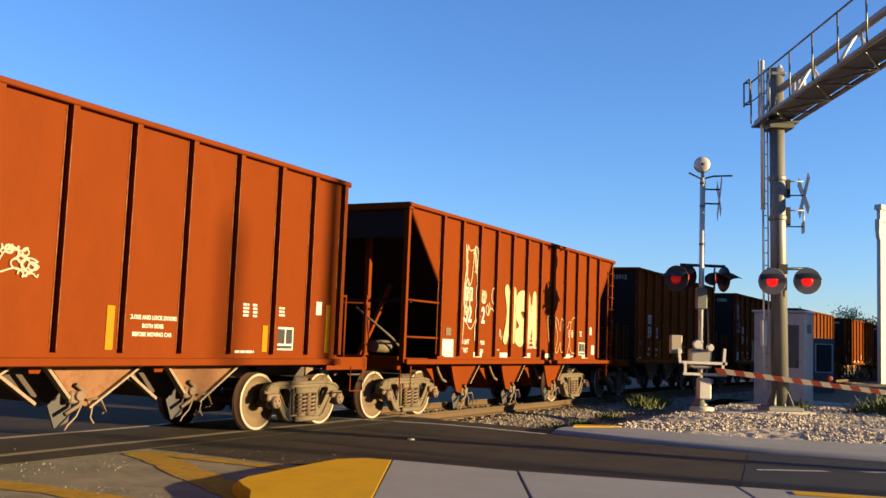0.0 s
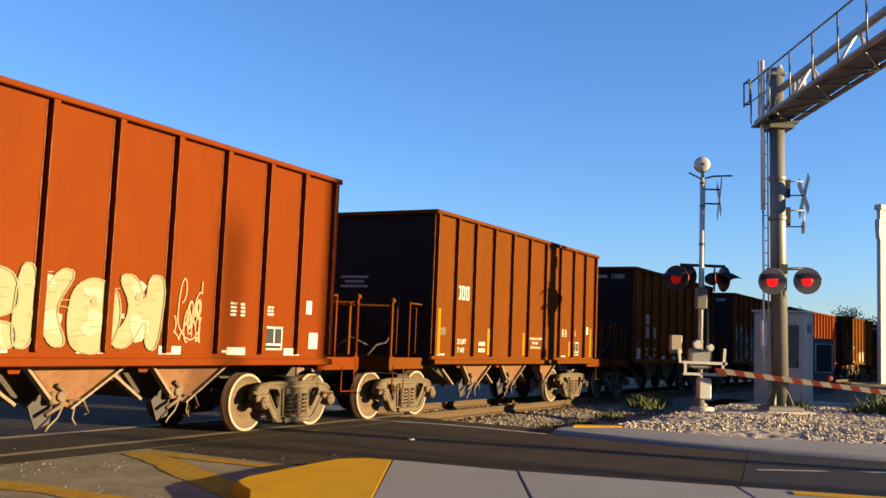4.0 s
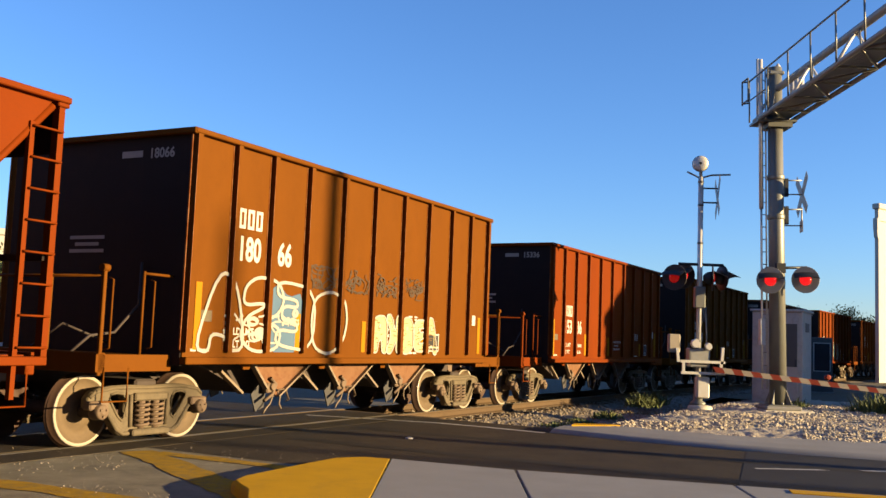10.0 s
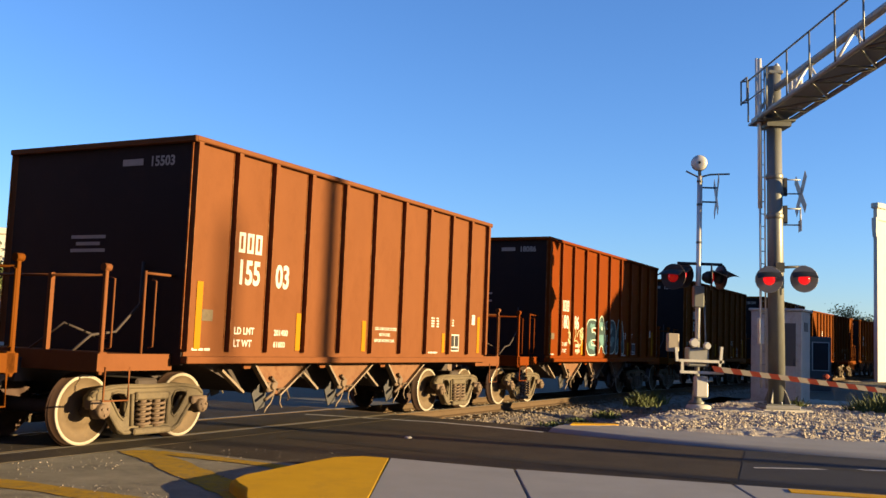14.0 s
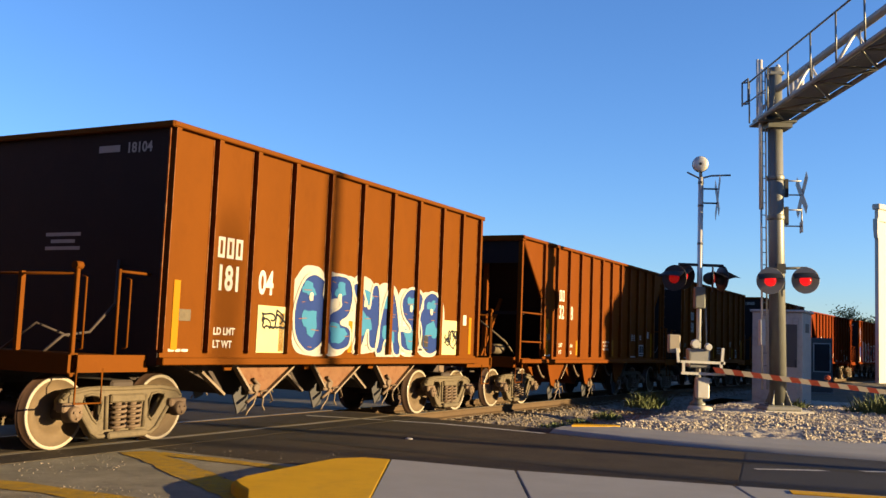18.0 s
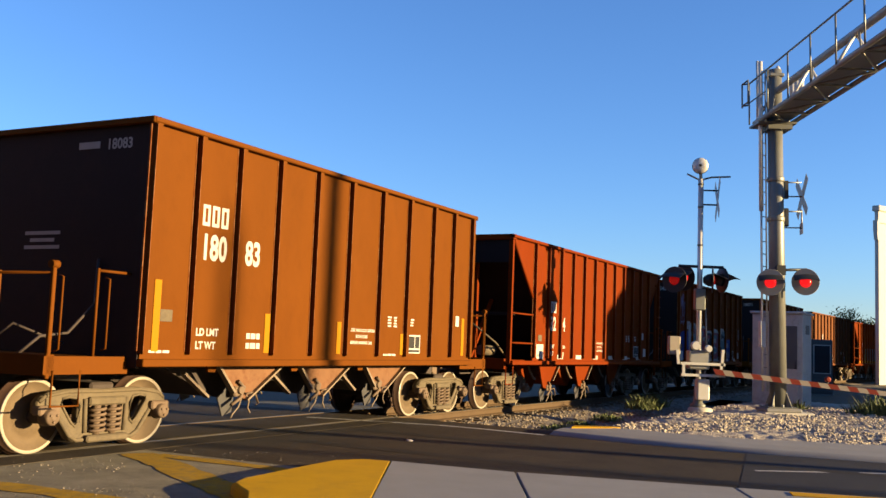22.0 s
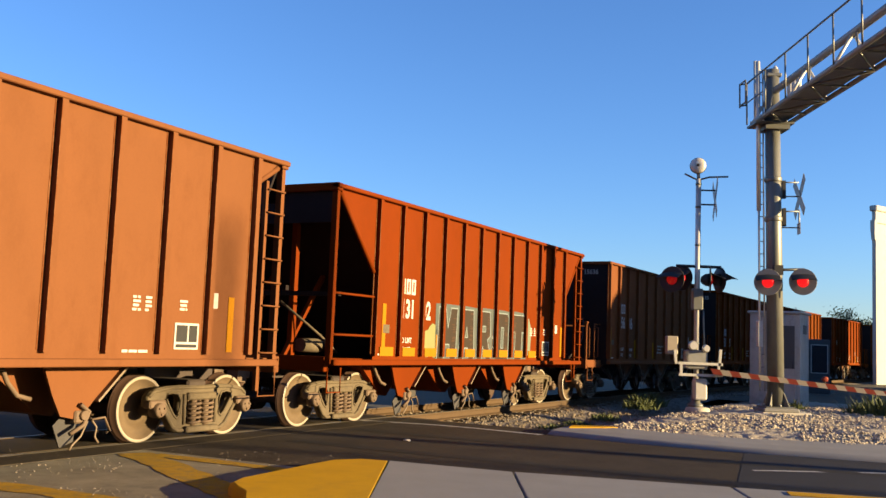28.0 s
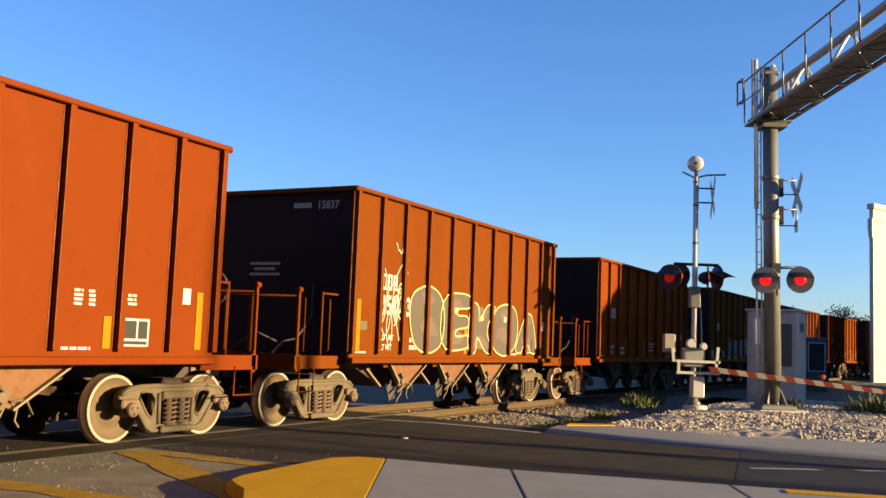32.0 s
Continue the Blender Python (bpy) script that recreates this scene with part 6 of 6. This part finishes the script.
def wisps(car, x0, x1, z, seed):
    """Slate-coloured curls with pale teal tips that rise over the letters."""
    rg = random.Random(seed)
    x = x0
    while x < x1:
        w, h = rg.uniform(0.45, 0.75), rg.uniform(0.22, 0.42)
        top = z + rg.uniform(-0.08, 0.10)
        curl = rounded([(x - 0.15, top - 0.35), (x + w * 0.9, top - 0.35), (x + w * 0.78, top + h * 0.35), (x + w, top + h), (x + w * 0.72, top + h * 1.08), (x + w * 0.35, top + h * 0.55), (x, top)], 3)
        o = piece(car, "graffiti_wisp", [curl], (0.030, 0.036, 0.062), 0.3, "slate blue sprayed curl")
        piece(o, "tip", [rounded([(x + w * 0.45, top + h * 0.60), (x + w * 0.74, top + h * 0.62), (x + w * 0.98, top + h * 0.98), (x + w * 0.72, top + h * 1.05)], 2)], (0.075, 0.135, 0.135), 0.6, "pale teal sprayed tip")
        x += w * rg.uniform(0.75, 1.25)


lettered_graffiti(T[6], -4.2, 4.05, 1.3, 2.40, 7, ((0.088, 0.052, 0.062), (0.10, 0.058, 0.066)), (0.27, 0.31, 0.17), 10, ((0.062, 0.050, 0.075), (0.17, 0.21, 0.09)), (0.032, 0.038, 0.065), None, 0.036)
wisps(T[6], -4.2, 4.2, 2.42, 3)
for x in (-4.5, -1.9, 0.1, 1.9, 4.1):
    patch(T[6], x, 1.25, 0.42, 0.16, yellow_tape, "reflector", "orange yellow reflective patch", 0.016)
tag(T[6], -4.5, 2.2, 0.6, 0.7, WHITE, 28)
lettered_graffiti(T[7], -2.25, 2.85, 1.28, 2.62, 7, WHITE, (0.02, 0.016, 0.014), 11, None, (0.31, 0.30, 0.27), (0.18, 0.13, 0.09), 0.028, 34, 0.14)
tag(T[7], -4.3, 2.0, 0.7, 1.2, WHITE, 12, 0.03, 4)
tag(T[7], -3.5, 1.75, 0.6, 0.35, (0.29, 0.145, 0.1), 29, 0.02, 4)
lettered_graffiti(T[8], -4.45, -0.9, 1.28, 2.35, 4, None, WHITE, 13, thick=0.05)
piece(T[8], "graffiti_patch", [rounded([(-2.95, 1.28), (-2.06, 1.28), (-2.06, 2.25), (-2.45, 2.15), (-2.70, 2.35), (-2.95, 2.2)], 1)], (0.060, 0.105, 0.17), 0.5, "pale blue sprayed patch")
tag(T[8], -3.9, 1.40, 1.3, 0.45, WHITE, 41, 0.03, 5)
tag(T[8], -2.6, 1.7, 0.45, 0.3, WHITE, 42, 0.025, 3)
lettered_graffiti(T[8], 0.02, 2.45, 1.28, 1.98, 5, CREAM, WHITE, 14, None, None, (0.15, 0.08, 0.03), 0.03)
for k in range(4):
    tag(T[8], -1.95 + 0.99 * k, 2.32, 0.80, 0.42, (0.055, 0.036, 0.022), 15 + k, 0.020, 5)

tag(T[10], -2.6, 2.75, 0.75, 1.0, WHITE, 17, 0.022, 5)
lettered_graffiti(T[12], -1.8, 1.4, 1.3, 2.4, 4, (0.029, 0.049, 0.049), (0.29, 0.36, 0.31), 18, TEAL)
tag(T[12], -3.2, 1.3, 1.2, 1.0, CREAM, 19)
lettered_graffiti(T[14], -1.85, 3.0, 1.28, 2.55, 6, BLUE, WHITE, 20, (0.028, 0.125, 0.235), WHITE, (0.16, 0.075, 0.03), 0.05, 5, 0.06)
patch(T[14], 3.1, 1.28, 0.75, 0.72, colour_paint, "graffiti_patch", "pale yellow painted patch")
tag(T[14], 3.2, 1.4, 0.55, 0.4, BLACK, 21, 0.03)
patch(T[14], -2.75, 1.28, 0.85, 0.72, colour_paint, "graffiti_patch", "pale yellow painted patch")
tag(T[14], -2.65, 1.65, 0.65, 0.3, BLACK, 22, 0.03)
lettered_graffiti(T[19], -3.20, 2.05, 1.30, 2.72, 5, ((0.10, 0.15, 0.15), (0.22, 0.045, 0.05), (0.012, 0.012, 0.016), (0.20, 0.05, 0.055), (0.09, 0.14, 0.15)), WHITE, 23, ((0.20, 0.05, 0.05), (0.10, 0.14, 0.15), (0.21, 0.05, 0.055), (0.09, 0.13, 0.14), (0.014, 0.014, 0.02)), (0.30, 0.295, 0.27), (0.03, 0.04, 0.13), 0.06, 8, 0.18)
for k, (bx, bw, bh) in enumerate(((-3.75, 1.3, 1.15), (2.45, 1.3, 1.0))):
    piece(T[19], "graffiti_halo", [blob(bx, 1.25 + bh / 2, bw, bh, 3 + k, 26, 4.0, 0.10)], (0.018, 0.028, 0.14), 0.02, "navy blue sprayed background")
tag(T[19], 2.15, 1.40, 0.55, 0.30, WHITE, 62, 0.02, 4)
tag(T[19], -4.45, 2.6, 0.6, 1.2, (0.16, 0.14, 0.22), 24, 0.03, 3)
tag(T[19], 4.05, 2.2, 0.4, 0.5, (0.2, 0.12, 0.1), 43, 0.025, 3)
lettered_graffiti(T[20], -1.15, 1.95, 1.3, 2.35, 4, WHITE, BLACK, 25, None, (0.28, 0.27, 0.25), (0.17, 0.155, 0.14))
block_graffiti(T[22], (("M", -2.36, -1.50), ("A", -1.46, -0.70), ("R", -0.56, 0.16), ("O", 0.34, 1.10), ("T", 1.27, 2.08)), 1.20, 2.30, (0.030, 0.022, 0.016), (0.16, 0.19, 0.20), (0.065, 0.077, 0.077), 26)
piece(T[22], "graffiti_halo", [blob(-2.55, 1.55, 0.7, 0.75, 71, 20, 2.4, 0.25)], (0.17, 0.17, 0.07), 0.1, "pale green sprayed background")
piece(T[22], "graffiti_halo", [blob(2.20, 1.72, 0.50, 0.95, 72, 20, 2.4, 0.25)], (0.12, 0.15, 0.12), 0.1, "pale green sprayed background")
for x in (-4.55, -3.75, -2.9, -2.0, -1.15, -0.3, 0.56, 1.42, 2.25):
    patch(T[22], x + 0.04, 1.27, 0.46, 0.17, yellow_tape, "reflector", "orange yellow reflective patch", 0.016)
lettered_graffiti(T[25], -2.6, 3.6, 1.30, 2.75, 5, (0.075, 0.062, 0.052), (0.33, 0.33, 0.13), 27, (0.10, 0.075, 0.06), taper=0.25)
tag(T[25], -3.7, 1.4, 0.9, 2.0, (0.28, 0.26, 0.2), 31, 0.03, 4)
lettered_graffiti(T[27], -2.0, 3.0, 1.3, 2.2, 5, GREY, WHITE, 32)


# drawn sizes brought to the cars' true length and height
LONG, HIGH, LIFT = 0.970, 0.928, 0.0266
seen_data = set()
for car in train:
    for o in car.children_recursive:
        o.location.x *= LONG
        if o.name.startswith("wheel"):
            continue
        o.location.z = o.location.z * HIGH + (LIFT if o.parent == car else 0)
        if o.data.name not in seen_data:
            seen_data.add(o.data.name)
            o.data.transform(Matrix.Diagonal((LONG, 1, HIGH, 1)))


# ---- what moves ----
TRAVEL = ((0.0, 0.0), (6.0, 57.1), (7.0, 66.65), (12.5, 118.64), (16.5, 156.84), (19.0, 180.8), (24.6, 234.1), (28.0, 266.95), (32.0, 305.34))
START = 8.47
SLACK = {2: -0.05, 8: -0.20, 10: -0.08, 15: 0.14, 18: -0.06, 19: -0.16, 22: 0.12, 23: 0.07, 24: 0.10}


def gone(t):
    return float(np.interp(t, [a for a, b in TRAVEL], [b for a, b in TRAVEL]))


def car_pose(s):
    """A car's pose with both truck centres on the track's line."""
    ax, ay, _h = line(s - TRUCK_AT * LONG)
    bx, by, _h = line(s + TRUCK_AT * LONG)
    return pose((ax + bx) / 2, (ay + by) / 2, 0, 0, 0, math.degrees(math.atan2(by - ay, bx - ax)))


def motions():
    for i, car in enumerate(train):
        walk(car, [(t, car_pose(START + PITCH * i + SLACK.get(i, 0.0) - gone(t))) for t in range(33)])
    # wheels roll: alike wheelsets share one set of keys
    rolls = {}
    for car in train:
        for ws in car.children:
            if not ws.name.startswith("wheelset"):
                continue
            at = tuple(round(c, 3) for c in ws.location)
            if at not in rolls:
                walk(ws, [(k / 15, pose(*at) @ Matrix.Rotation(-gone(k / 15) / WHEEL_R, 4, "Y")) for k in range(481)])
                rolls[at] = ws.animation_data
            else:
                ws.rotation_mode = "QUATERNION"
                keys = ws.animation_data_create()
                keys.action = rolls[at].action
                keys.action_slot = rolls[at].action_slot


motions()
